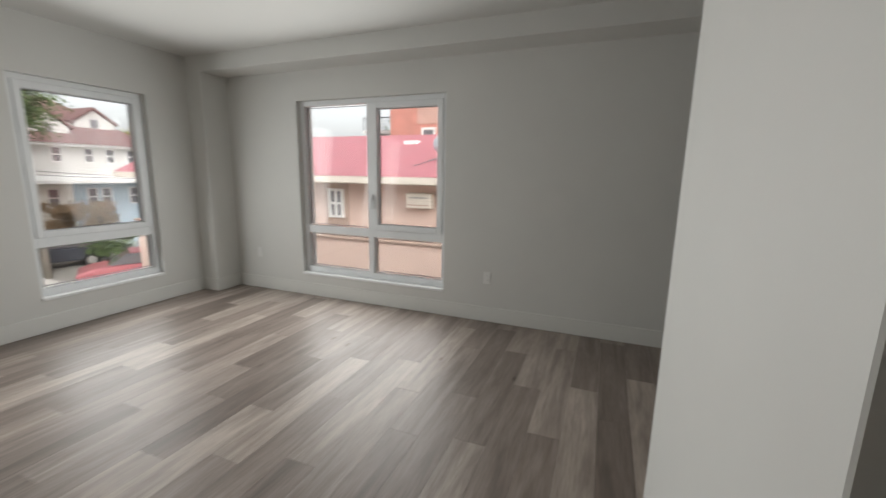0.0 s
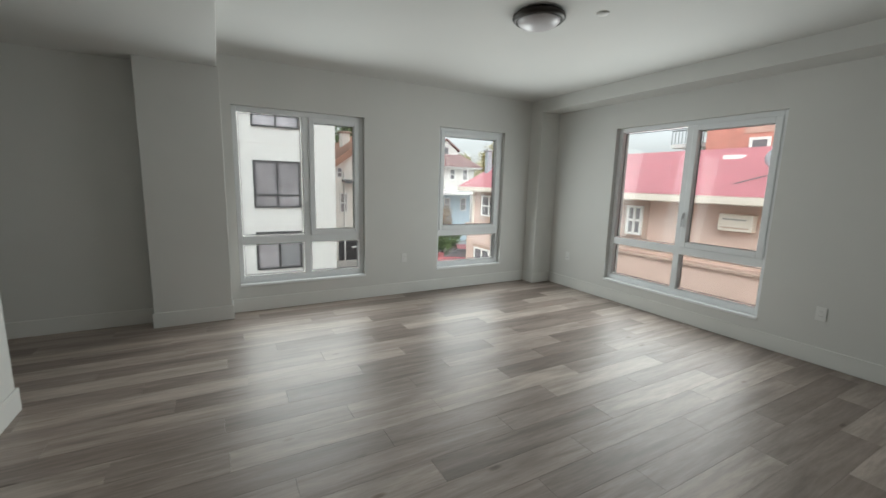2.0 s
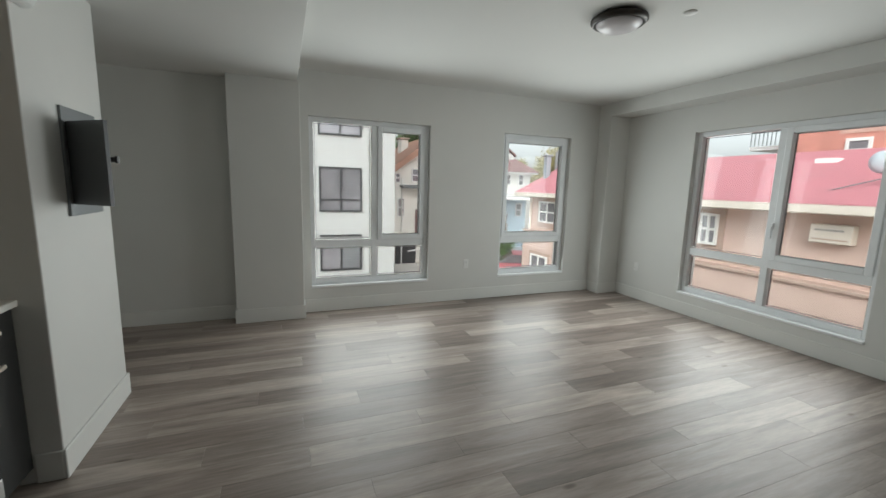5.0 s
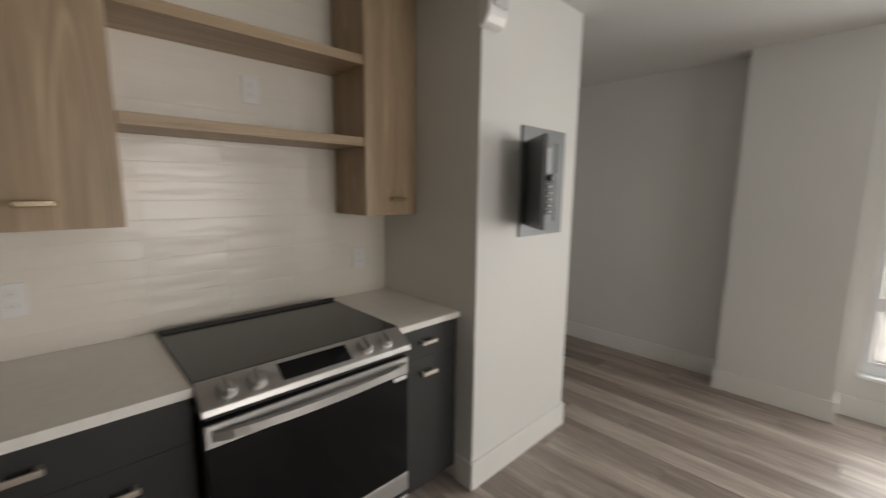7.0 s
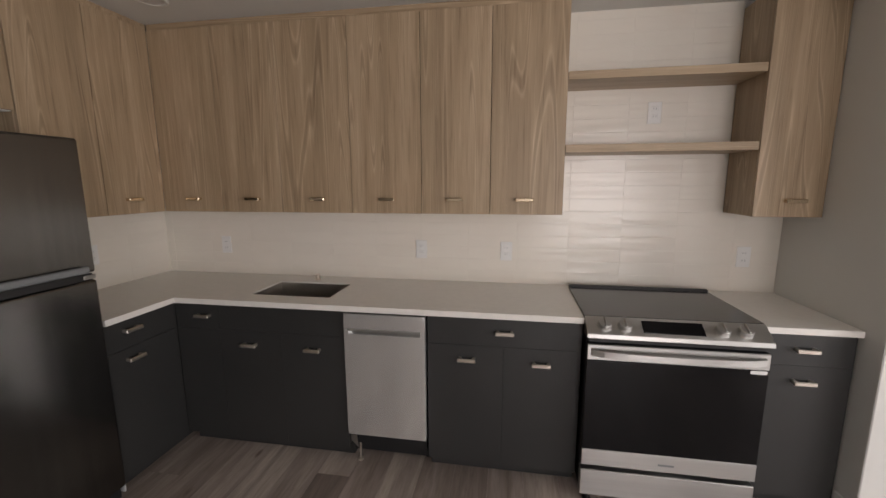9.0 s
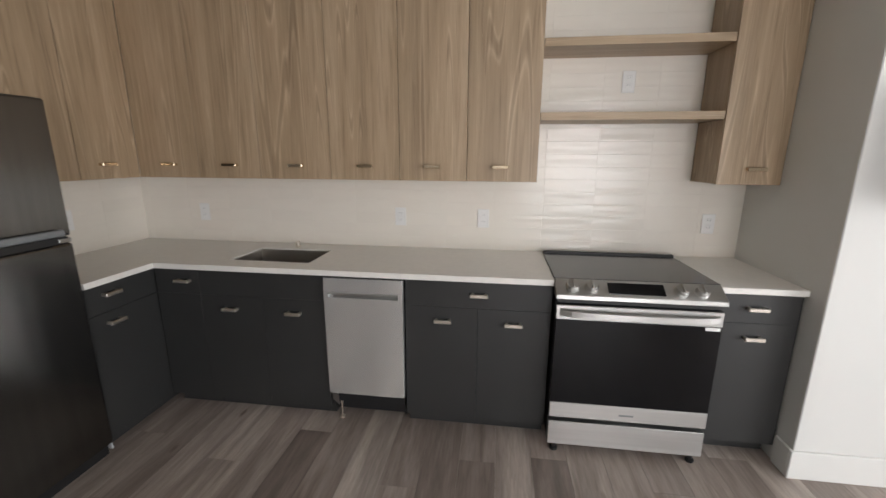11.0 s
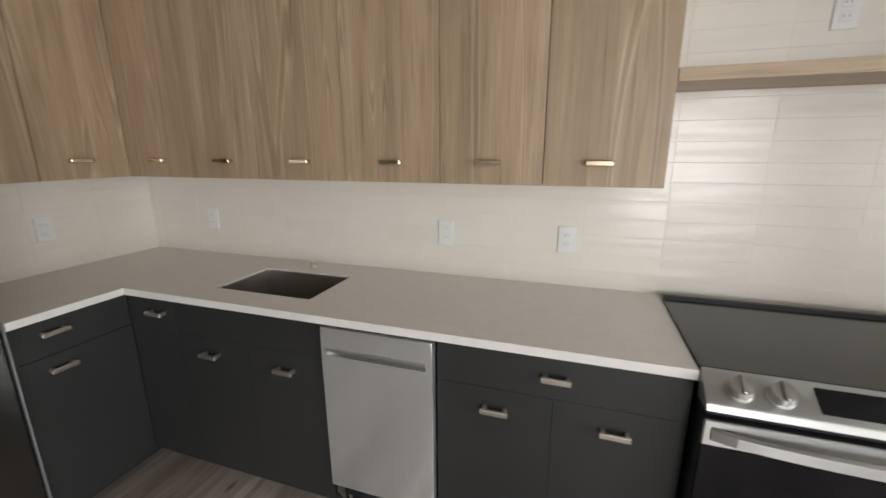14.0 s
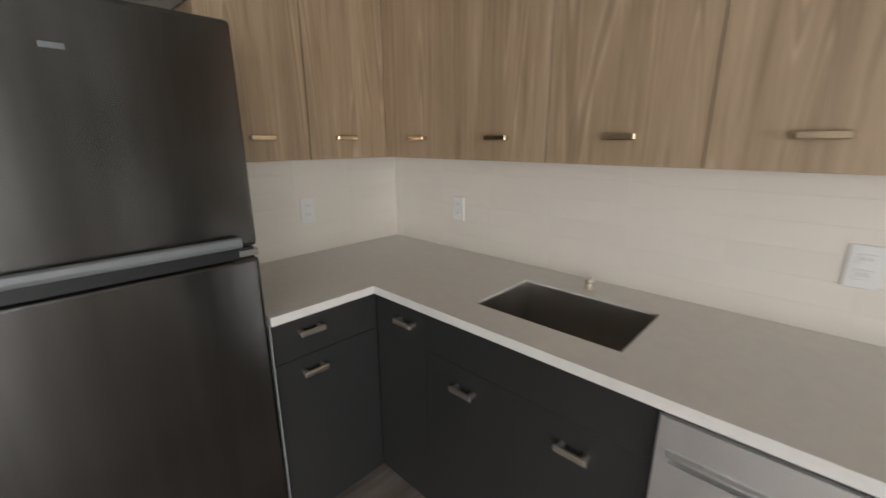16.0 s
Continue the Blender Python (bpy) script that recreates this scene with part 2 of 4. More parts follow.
def joined(bm, one):
    if bm is None:
        return one
    me = bpy.data.meshes.new("tmp")
    one.to_mesh(me)
    one.free()
    bm.from_mesh(me)
    bpy.data.meshes.remove(me)
    return bm


def lathe(profile, at, axis="z", seg=32, bm=None):
    """A turned shape from (radius, height) steps."""
    one = bmesh.new()
    rings = []
    for r, h in profile:
        rings.append([one.verts.new((r * math.cos(2 * math.pi * i / seg), r * math.sin(2 * math.pi * i / seg), h)) for i in range(seg)])
    for a, b in zip(rings, rings[1:]):
        for i in range(seg):
            one.faces.new((a[i], a[(i + 1) % seg], b[(i + 1) % seg], b[i]))
    one.faces.new(rings[0])
    one.faces.new(rings[-1])
    bmesh.ops.remove_doubles(one, verts=one.verts, dist=1e-5)
    turn = {"z": Matrix.Identity(4), "y": Matrix.Rotation(radians(-90), 4, "X"), "x": Matrix.Rotation(radians(90), 4, "Y")}[axis]
    bmesh.ops.transform(one, matrix=Matrix.Translation(at) @ turn, verts=one.verts)
    return joined(bm, one)


def prism(points, axis, a, b, bm=None, bevel=0.0):
    """A flat outline pushed along an axis from a to b. Outline in the two other axes, in order."""
    one = bmesh.new()
    def put(u, v, w):
        return {"x": (w, u, v), "y": (u, w, v), "z": (u, v, w)}[axis]
    lo = [one.verts.new(put(u, v, a)) for u, v in points]
    hi = [one.verts.new(put(u, v, b)) for u, v in points]
    n = len(points)
    one.faces.new(lo)
    one.faces.new(hi)
    for i in range(n):
        one.faces.new((lo[i], lo[(i + 1) % n], hi[(i + 1) % n], hi[i]))
    if bevel:
        bmesh.ops.bevel(one, geom=one.edges[:], offset=bevel, segments=1, affect="EDGES")
    return joined(bm, one)


def tube(points, radius, bm=None, seg=10):
    """A round bar through points."""
    one = bmesh.new()
    pts = [Vector(p) for p in points]
    rings = []
    for i, p in enumerate(pts):
        d = (pts[min(i + 1, len(pts) - 1)] - pts[max(i - 1, 0)]).normalized()
        a = d.orthogonal().normalized() if abs(d.z) > 0.9 else d.cross(Vector((0, 0, 1))).normalized()
        b = d.cross(a)
        rings.append([one.verts.new(p + radius * (math.cos(2 * math.pi * k / seg) * a + math.sin(2 * math.pi * k / seg) * b)) for k in range(seg)])
    for r, s in zip(rings, rings[1:]):
        for k in range(seg):
            one.faces.new((r[k], r[(k + 1) % seg], s[(k + 1) % seg], s[k]))
    one.faces.new(rings[0])
    one.faces.new(rings[-1])
    return joined(bm, one)


def holed(u0, u1, z0, z1, d0, d1, holes, place):
    """A slab u0..u1 by z0..z1, d0..d1 thick, with rectangular holes; place(u, d, z) gives the point."""
    us = sorted({u0, u1, *[h[i] for h in holes for i in (0, 1)]})
    zs = sorted({z0, z1, *[h[i] for h in holes for i in (2, 3)]})
    def solid(i, j):
        if not (0 <= i < len(us) - 1 and 0 <= j < len(zs) - 1):
            return False
        u, z = (us[i] + us[i + 1]) / 2, (zs[j] + zs[j + 1]) / 2
        return not any(h[0] < u < h[1] and h[2] < z < h[3] for h in holes)
    bm = bmesh.new()
    cache = {}
    def vert(u, d, z):
        k = (u, d, z)
        if k not in cache:
            cache[k] = bm.verts.new(place(u, d, z))
        return cache[k]
    for i in range(len(us) - 1):
        for j in range(len(zs) - 1):
            if not solid(i, j):
                continue
            a, b, c, e = us[i], us[i + 1], zs[j], zs[j + 1]
            for d in (d0, d1):
                bm.faces.new([vert(a, d, c), vert(b, d, c), vert(b, d, e), vert(a, d, e)])
            for off, quad in (((-1, 0), ((a, c), (a, e))), ((1, 0), ((b, c), (b, e))), ((0, -1), ((a, c), (b, c))), ((0, 1), ((a, e), (b, e)))):
                if not solid(i + off[0], j + off[1]):
                    (p, q), (r, s) = quad
                    bm.faces.new([vert(p, d0, q), vert(r, d0, s), vert(r, d1, s), vert(p, d1, q)])
    return bm


# ---- setting: the shell of the flat ----
PX0, PX1, PY = -2.829, -1.968, -1.856     # the pier between kitchen and alcove
XW, YN, YS, XE = -4.362, 3.724, -2.59, 2.0
Z_MAIN, Z_LOW = 2.655, 2.485
Y_DROP = -0.655
Y_BACK, X_FAR = -3.4, 4.2
WIN_W1 = (-0.545, 0.855, 0.285, 2.192)
WIN_W2 = (1.866, 2.926, 0.285, 2.18)
WIN_N = (-3.126, -1.354, 0.250, 2.182)

west = lambda u, d, z: (XW - d, u, z)
north = lambda u, d, z: (u, YN + d, z)
obj("wall_west", holed(Y_BACK - 0.25, YN + 0.25, -0.3, 2.95, 0, 0.25, [WIN_W1, WIN_W2], west), WALL, "off-white painted plaster wall with two windows", "wall", kind="structure")
obj("wall_north", holed(XW, X_FAR + 0.2, -0.3, 2.95, 0, 0.25, [WIN_N], north), WALL, "off-white painted plaster wall with one wide window", "wall", kind="structure")
obj("wall_south", bx(PX1, XE + 0.2, YS - 0.2, YS, -0.3, 2.95), WALL, "off-white painted wall behind the kitchen", "wall", kind="structure")
obj("wall_east", bx(XE, XE + 0.2, YS, -0.72, -0.3, 2.95), WALL, "off-white painted wall beside the refrigerator", "wall", kind="structure")
obj("wall_alcove", bx(XW, PX0, Y_BACK - 0.2, Y_BACK, -0.3, 2.95), WALL, "plain off-white wall closing the alcove", "wall", kind="structure")
obj("pillar", bx(PX0, PX1, Y_BACK - 0.2, PY, -0.3, 2.95, 0.004), WALL, "broad off-white painted pier between kitchen and alcove", "pier", kind="structure")
obj("column_west", bx(XW - 0.01, -4.16, -1.305, -0.637, -0.3, Z_LOW + 0.001, 0.003), WALL, "off-white painted square column at the window wall", "column", kind="structure")
obj("column_corner", bx(XW - 0.01, -4.13, 3.39, YN + 0.01, -0.3, 2.4872, 0.003), WALL, "off-white painted corner column", "column", kind="structure")
obj("wall_entry", bx(0.368, X_FAR, 0.525, 1.78, -0.3, 2.95, 0.004), WALL, "off-white painted wall end by the entry", "wall", kind="structure")
obj("wall_hall", bx(XE + 0.2, X_FAR, -0.92, -0.72, -0.3, 2.95), WALL, "plain off-white hallway wall", "wall", kind="structure")
obj("wall_far", bx(X_FAR, X_FAR + 0.2, -0.92, YN, -0.3, 2.95), WALL, "plain off-white wall at the end of the hall", "wall", kind="structure")
obj("ceiling", bx(XW - 0.2, X_FAR + 0.2, Y_DROP - 0.05, YN + 0.2, Z_MAIN, 2.95), CEIL, "smooth white painted ceiling", "ceiling", kind="structure")
obj("ceiling_low", bx(XW - 0.2, X_FAR + 0.2, Y_BACK - 0.2, Y_DROP, Z_LOW, 2.94, 0.003), CEIL, "smooth white dropped ceiling over the kitchen", "ceiling", kind="structure")
obj("soffit", bx(XW - 0.01, X_FAR + 0.01, 3.39, YN + 0.01, 2.487, 2.8, 0.003), WALL, "off-white boxed soffit along the window wall", "soffit", kind="structure")


def baseboard(x0, x1, y0, y1):
    """A board 15 cm high with an eased top edge."""
    ob = obj("baseboard", bx(x0, x1, y0, y1, 0.0, 0.15, 0.004), TRIM, "white painted flat baseboard", "baseboard", kind="structure")
    return ob


B = 0.014
baseboard(XW, XW + B, -0.637, 3.39)
baseboard(XW, XW + B, Y_BACK, -1.305)
baseboard(-4.16, -4.16 + B, -1.305 - B, -0.637 + B)
baseboard(XW, -4.16, -1.305 - B, -1.305)
baseboard(XW + B, -4.16, -0.637, -0.637 + B)
baseboard(-4.13, -4.13 + B, 3.39 - B, YN)
baseboard(XW + B, -4.13, 3.39 - B, 3.39)
baseboard(-4.13 + B, X_FAR, YN - B, YN)
baseboard(PX0 - B, PX1 + B, PY, PY + B)
baseboard(PX1, PX1 + B, -1.965, PY)
baseboard(PX0 - B, PX0, Y_BACK, PY)
baseboard(0.368, X_FAR, 0.525 - B, 0.525)
baseboard(0.368, X_FAR, 1.78, 1.78 + B)
baseboard(XE + 0.2, X_FAR, -0.72, -0.72 + B)


def window(name, hole, place, mullion, sash, label):
    """A vinyl window: frame, transom, mullion, opening sash, panes, latch and stool. mullion: its place along the wall or None; sash: the opening bay."""
    u0, u1, z0, z1 = hole
    D0, D1 = 0.062, 0.142
    th = tagged(new(name), label, "window", kind="structure")
    def seg(bm, a, b, c, e, d0=D0, d1=D1, bevel=0.005):
        p, q = Vector(place(a, d0, c)), Vector(place(b, d1, e))
        return bx(min(p.x, q.x), max(p.x, q.x), min(p.y, q.y), max(p.y, q.y), min(p.z, q.z), max(p.z, q.z), bevel, bm)
    w = 0.05
    fr = None
    fr = seg(fr, u0, u0 + w, z0 + 0.02, z1)
    fr = seg(fr, u1 - w, u1, z0 + 0.02, z1)
    fr = seg(fr, u0 + w, u1 - w, z1 - w, z1)
    fr = seg(fr, u0 + w, u1 - w, z0 + 0.02, z0 + 0.085)
    part("window_frame", fr, FRAME, th)
    zt = 0.775
    part("transom", seg(None, u0 + w, u1 - w, zt - 0.04, zt + 0.045, D0 + 0.003, D1), FRAME, th)
    bays = [(u0 + w, u1 - w)]
    if mullion is not None:
        part("mullion", seg(None, mullion - 0.035, mullion + 0.035, z0 + 0.08, z1 - w, D0 + 0.0015, D1), FRAME, th)
        bays = [(u0 + w, mullion - 0.035), (mullion + 0.035, u1 - w)]
    for i, (a, b) in enumerate(bays):
        for lo, hi in ((z0 + 0.085, zt - 0.04), (zt + 0.045, z1 - w)):
            s = 0.014
            if i == sash and lo > zt:
                s = 0.058
                rim = None
                rim = seg(rim, a, a + s, lo, hi, D0 - 0.014, D1 - 0.02)
                rim = seg(rim, b - s, b, lo, hi, D0 - 0.014, D1 - 0.02)
                rim = seg(rim, a + s, b - s, hi - s, hi, D0 - 0.014, D1 - 0.02)
                rim = seg(rim, a + s, b - s, lo, lo + s, D0 - 0.014, D1 - 0.02)
                sashob = part("sash", rim, FRAME, th)
                side = a if sash == 1 else b
                h = None if mullion is None else seg(None, side - 0.012, side + 0.012, 1.13, 1.20, D0 - 0.03, D0 - 0.013)
                if h:
                    h = seg(h, side - 0.009, side + 0.009, 1.04, 1.17, D0 - 0.045, D0 - 0.028, 0.004)
                    part("latch", h, FRAME, sashob, "grey window latch handle")
            bead = None
            t = 0.006
            for q in ((a + s, a + s + t, lo + s, hi - s), (b - s - t, b - s, lo + s, hi - s), (a + s + t, b - s - t, lo + s, lo + s + t), (a + s + t, b - s - t, hi - s - t, hi - s)):
                bead = seg(bead, *q, D0 + 0.044, D0 + 0.060, 0.0)
            part("gasket", bead, GASKET, th)
            pane = part("pane", seg(None, a + s * 0.5, b - s * 0.5, lo + s * 0.5, hi - s * 0.5, D0 + 0.062, D0 + 0.068, 0.0), GLASS, th)
            pane.visible_shadow = False
    st = seg(None, u0, u1, z0 - 0.004, z0 + 0.022, -0.014, 0.25, 0.004)
    part("window_sill", st, SILLM, th)
    return th


window("window_1", WIN_W1, west, 0.188, 1, "grey-white vinyl two-bay window with a casement and low transom")
window("window_2", WIN_W2, west, None, 0, "narrow grey-white vinyl window with a low transom")
window("window_3", WIN_N, north, -2.235, 1, "wide grey-white vinyl window with a casement and low transom")


# ---- kitchen ----
YU = -2.29      # face of the upper doors
YL = -1.972     # face of the lower doors
XL = 1.405      # face of the lower doors on the east leg
XU = 1.70       # face of the upper doors on the east leg
Z_CT = 0.915


def pull(parent, x, y, z, along, metal, length=0.092):
    """A flat bar pull on two posts; along: the axis it lies on, standing off towards the room."""
    n = None
    if along == "x":
        n = bx(x - length / 2, x + length / 2, y + 0.022, y + 0.034, z - 0.0095, z + 0.0095, 0.003)
        for s in (-1, 1):
            n = bx(x + s * (length / 2 - 0.012) - 0.007, x + s * (length / 2 - 0.012) + 0.007, y - 0.002, y + 0.023, z - 0.008, z + 0.008, 0.002, n)
    else:
        n = bx(x - 0.034, x - 0.022, y - length / 2, y + length / 2, z - 0.0095, z + 0.0095, 0.003)
        for s in (-1, 1):
            n = bx(x - 0.023, x + 0.002, y + s * (length / 2 - 0.012) - 0.007, y + s * (length / 2 - 0.012) + 0.007, z - 0.008, z + 0.008, 0.002, n)
    return part("handle", n, metal, parent, "small warm metal bar pull")


def upper_south(x0, x1, z0, z1, group="upper cabinets"):
    """A wall cabinet on the south wall with one door."""
    th = thing("upper_cabinet", ((x0 + x1) / 2, YS, z0), "light oak laminate wall cabinet with flat door and bar pull", "cabinet", group)
    part("body", bx(x0 + 0.001, x1 - 0.001, YS + 0.012, YU - 0.021, z0 + 0.002, z1, 0.001), OAK, th)
    d = part("door", bx(x0 + 0.0016, x1 - 0.0016, YU - 0.019, YU, z0, z1 - 0.004, 0.001), OAK, th)
    return th, d


for x0, x1, hx in ((-0.74, -0.350, -0.535), (-0.350, 0.034, -0.157), (0.034, 0.447, 0.234), (0.447, 0.888, 0.655), (0.888, 1.29, 1.073), (1.29, XU + 0.0012, 1.475)):
    th, d = upper_south(x0, x1, 1.372, 2.445)
    pull(d, hx, YU, 1.452, "x", BRASS)
th, d = upper_south(PX1 + 0.002, -1.655, 1.372, 2.445)
pull(d, -1.83, YU, 1.452, "x", BRASS)


def upper_east(y0, y1, z0, z1, hy, hz):
    th = thing("upper_cabinet", (XE, (y0 + y1) / 2, z0), "light oak laminate wall cabinet with flat door and bar pull", "cabinet", "upper cabinets")
    part("body", bx(XU + 0.021, XE - 0.012, y0 + 0.001, y1 - 0.001, z0 + 0.002, z1, 0.001), OAK, th)
    d = part("door", bx(XU, XU + 0.019, y0 + 0.0016, y1 - 0.0016, z0, z1 - 0.004, 0.001), OAK, th)
    pull(d, XU, hy, hz, "y", BRASS)
    if z0 > 1.5:
        part("bottom_panel", bx(XU + 0.022, XE - 0.013, y0 + 0.002, y1 - 0.002, z0 - 0.004, z0 + 0.0015), TRIM, th, "pale grey underside panel")


upper_east(YU - 0.0004, -1.915, 1.372, 2.445, -2.07, 1.455)
upper_east(-1.913, -1.562, 1.372, 2.445, -1.725, 1.455)
upper_east(-1.558, -1.165, 1.865, 2.445, -1.39, 1.935)
upper_east(-1.163, -0.765, 1.865, 2.445, -0.94, 1.935)
obj("cabinet_filler", bx(-0.74, XU + 0.02, YU - 0.06, YU - 0.028, 2.445, Z_LOW, 0.0), OAKH, "recessed oak filler strip above the wall cabinets", "filler", kind="structure")
obj("cabinet_filler", bx(XU + 0.028, XU + 0.06, YU - 0.028, -0.765, 2.445, Z_LOW, 0.0), OAKH, "recessed oak filler strip above the wall cabinets", "filler", kind="structure")

for z0 in (1.700, 2.064):
    sh = thing("wall_shelf", (-1.2, YS + 0.012, z0), "thick light oak laminate open shelf above the range", "shelf", "open shelves")
    part("board", bx(-1.653, -0.742, YS + 0.012, YU - 0.006, z0, z0 + 0.040), OAKH, sh)
    part("edge_band", bx(-1.653, -0.742, YU - 0.006, YU - 0.004, z0, z0 + 0.040, 0.0008), OAKH, sh)


def base_cabinet(name, x0, x1, fronts, label, top=0.883):
    """A base cabinet of the south run. fronts: (x0, x1, z0, z1, handle x or None, handle z)."""
    th = thing(name, ((x0 + x1) / 2, YL, 0), label, "cabinet", "base cabinets")
    part("body", bx(x0 + 0.001, x1 - 0.001, YS + 0.01, YL - 0.021, 0.10, top, 0.001), CHAR, th)
    part("toe_kick", bx(x0 + 0.001, x1 - 0.001, YS + 0.02, YL - 0.075, 0.0, 0.10), CHAR, th)
    for a, b, c, e, hx, hz in fronts:
        d = part("door" if e - c > 0.3 else "drawer", bx(a + 0.0003, b - 0.0003, YL - 0.0195, YL, c + 0.0003, e - 0.0003, 0.0004), CHAR, th)
        if hx is not None:
            pull(d, hx, YL, hz, "x", CHROME)


LAB = "charcoal laminate base cabinet with flat fronts and bar pulls"
base_cabinet("base_cabinet", -0.818, -0.060, [(-0.818, -0.060, 0.735, 0.878, -0.45, 0.812), (-0.818, -0.4453, 0.085, 0.7347, -0.63, 0.660), (-0.4447, -0.060, 0.085, 0.7347, -0.262, 0.662)], LAB)
base_cabinet("sink_cabinet", 0.389, 1.130, [(0.389, 1.130, 0.735, 0.878, None, 0), (0.389, 0.7577, 0.085, 0.7347, 0.572, 0.655), (0.7583, 1.130, 0.085, 0.7347, 0.948, 0.660)], LAB, 0.66)
base_cabinet("corner_cabinet", 1.132, XL - 0.002, [(1.132, XL - 0.002, 0.735, 0.878, 1.222, 0.815), (1.132, XL - 0.002, 0.085, 0.7347, None, 0)], LAB)
base_cabinet("narrow_base_cabinet", -1.958, -1.590, [(-1.958, -1.590, 0.735, 0.878, -1.762, 0.812), (-1.958, -1.590, 0.085, 0.7347, -1.766, 0.662)], LAB)

th = thing("east_base_cabinet", (XL, -1.76, 0), LAB, "cabinet", "base cabinets")
part("body", bx(XL + 0.021, XE - 0.01, YS + 0.01, -1.562, 0.10, 0.883, 0.001), CHAR, th)
part("toe_kick", bx(XL + 0.075, XE - 0.02, YS + 0.02, -1.562, 0.0, 0.10), CHAR, th)
for c, e, hz in ((0.735, 0.878, 0.828), (0.085, 0.7347, 0.678)):
    d = part("door" if e - c > 0.3 else "drawer", bx(XL, XL + 0.019, YL + 0.0015, -1.5635, c + 0.0008, e - 0.0008, 0.0008), CHAR, th)
    pull(d, XL, -1.69, hz, "y", CHROME)
part("end_panel", bx(XL + 0.001, XE - 0.012, -1.5615, -1.5555, 0.02, 0.883, 0.001), CARD, th, "pale edge of the end panel")

# worktops: an L with the sink cut out, and the short piece beyond the range
SX0, SX1, SY0, SY1 = 0.520, 1.003, -2.404, -2.083
flat = lambda u, d, z: (u, z, 0.885 + d)
ct = holed(-0.820, XE - 0.012, YS + 0.012, -1.950, 0.0, 0.030, [(SX0, SX1, SY0, SY1)], flat)
ctop = thing("worktop", (0.6, -2.25, 0.885), "pale warm-grey quartz worktop with a sink cut-out", "worktop")
part("slab", ct, QUARTZ, ctop)
part("return_slab", bx(1.385, XE - 0.012, -1.9502, -1.556, 0.885, 0.915, 0.0), QUARTZ, ctop)
obj("short_worktop", bx(PX1 + 0.002, -1.588, YS + 0.012, -1.950, 0.885, 0.915, 0.003), QUARTZ, "short pale quartz worktop beside the range", "worktop")

sink = thing("kitchen_sink", ((SX0 + SX1) / 2, (SY0 + SY1) / 2, 0.68), "undermount rectangular brushed steel kitchen sink", "sink")
bowl = holed(SX0 + 0.0015, SX1 - 0.0015, 0.68, 0.907, 0, 0.002, [], lambda u, d, z: (u, SY0 + 0.0015 + d, z))
bowl = joined(bowl, holed(SX0 + 0.0015, SX1 - 0.0015, 0.68, 0.907, 0, 0.002, [], lambda u, d, z: (u, SY1 - 0.0015 - d, z)))
bowl = joined(bowl, holed(SY0 + 0.0015, SY1 - 0.0015, 0.68, 0.907, 0, 0.002, [], lambda u, d, z: (SX0 + 0.0015 + d, u, z)))
bowl = joined(bowl, holed(SY0 + 0.0015, SY1 - 0.0015, 0.68, 0.907, 0, 0.002, [], lambda u, d, z: (SX1 - 0.0015 - d, u, z)))
bowl = bx(SX0 + 0.0015, SX1 - 0.0015, SY0 + 0.0015, SY1 - 0.0015, 0.677, 0.681, 0, bowl)
part("bowl", bowl, SINKM, sink)
part("drain", lathe([(0.045, 0), (0.045, 0.003), (0.036, 0.004), (0.030, 0.0015), (0.0, 0.0015)], ((SX0 + SX1) / 2, -2.26, 0.681)), CHROME, sink, "round steel drain", smooth=True)
obj("faucet_cap", lathe([(0.020, 0), (0.020, 0.004), (0.013, 0.006), (0.013, 0.026), (0.017, 0.028), (0.017, 0.036), (0.0, 0.038)], (0.785, -2.478, Z_CT), seg=20), CHROME, "small chrome faucet cap on the worktop", "faucet", smooth=True)

# dishwasher, narrow, in brushed steel
dw = thing("dishwasher", (0.155, -1.95, 0), "narrow brushed steel dishwasher with a pocket handle", "dishwasher")
part("tub", bx(-0.046, 0.380, YS + 0.05, -1.985, 0.12, 0.872), BLACK, dw)
DX0, DX1 = -0.050, 0.384
door = holed(DX0, DX1, 0.192, 0.874, 0, 0.035, [(DX0 + 0.024, DX1 - 0.024, 0.766, 0.797)], lambda u, d, z: (u, -1.948 - d, z))
bmesh.ops.bevel(door, geom=[e for e in door.edges if all(abs(v.co.y + 1.948) < 1e-5 for v in e.verts) and (all(abs(v.co.x - DX0) < 1e-5 for v in e.verts) or all(abs(v.co.x - DX1) < 1e-5 for v in e.verts) or all(abs(v.co.z - 0.874) < 1e-5 for v in e.verts))], offset=0.004, segments=2, affect="EDGES")
door_ob = part("door", door, STEELV, dw)
part("pocket", prism([(-1.984, 0.761), (-1.984, 0.802), (-1.978, 0.802), (-1.978, 0.766)], "x", DX0 + 0.022, DX1 - 0.022), STEEL, door_ob)
part("grip", prism([(-1.950, 0.797), (-1.940, 0.793), (-1.938, 0.788), (-1.943, 0.786), (-1.952, 0.792)], "x", DX0 + 0.022, DX1 - 0.022), STEEL, door_ob)
part("kick_plate", bx(-0.044, 0.376, -2.03, -2.02, 0.055, 0.185), BLACK, dw)
for fx, fy, fm in ((0.338, -2.005, CHROME), (-0.03, -2.10, BLACK), (0.338, -2.45, BLACK), (-0.03, -2.45, BLACK)):
    part("foot", lathe([(0.016, 0), (0.016, 0.01), (0.006, 0.014), (0.006, 0.12), (0.0, 0.12)], (fx, fy, 0.0), seg=14), fm, dw)
part("bracket", prism([(0.335, 0.10), (0.375, 0.14), (0.375, 0.192), (0.345, 0.192)], "y", -1.972, -1.968), STEEL, dw, "bent steel bracket")
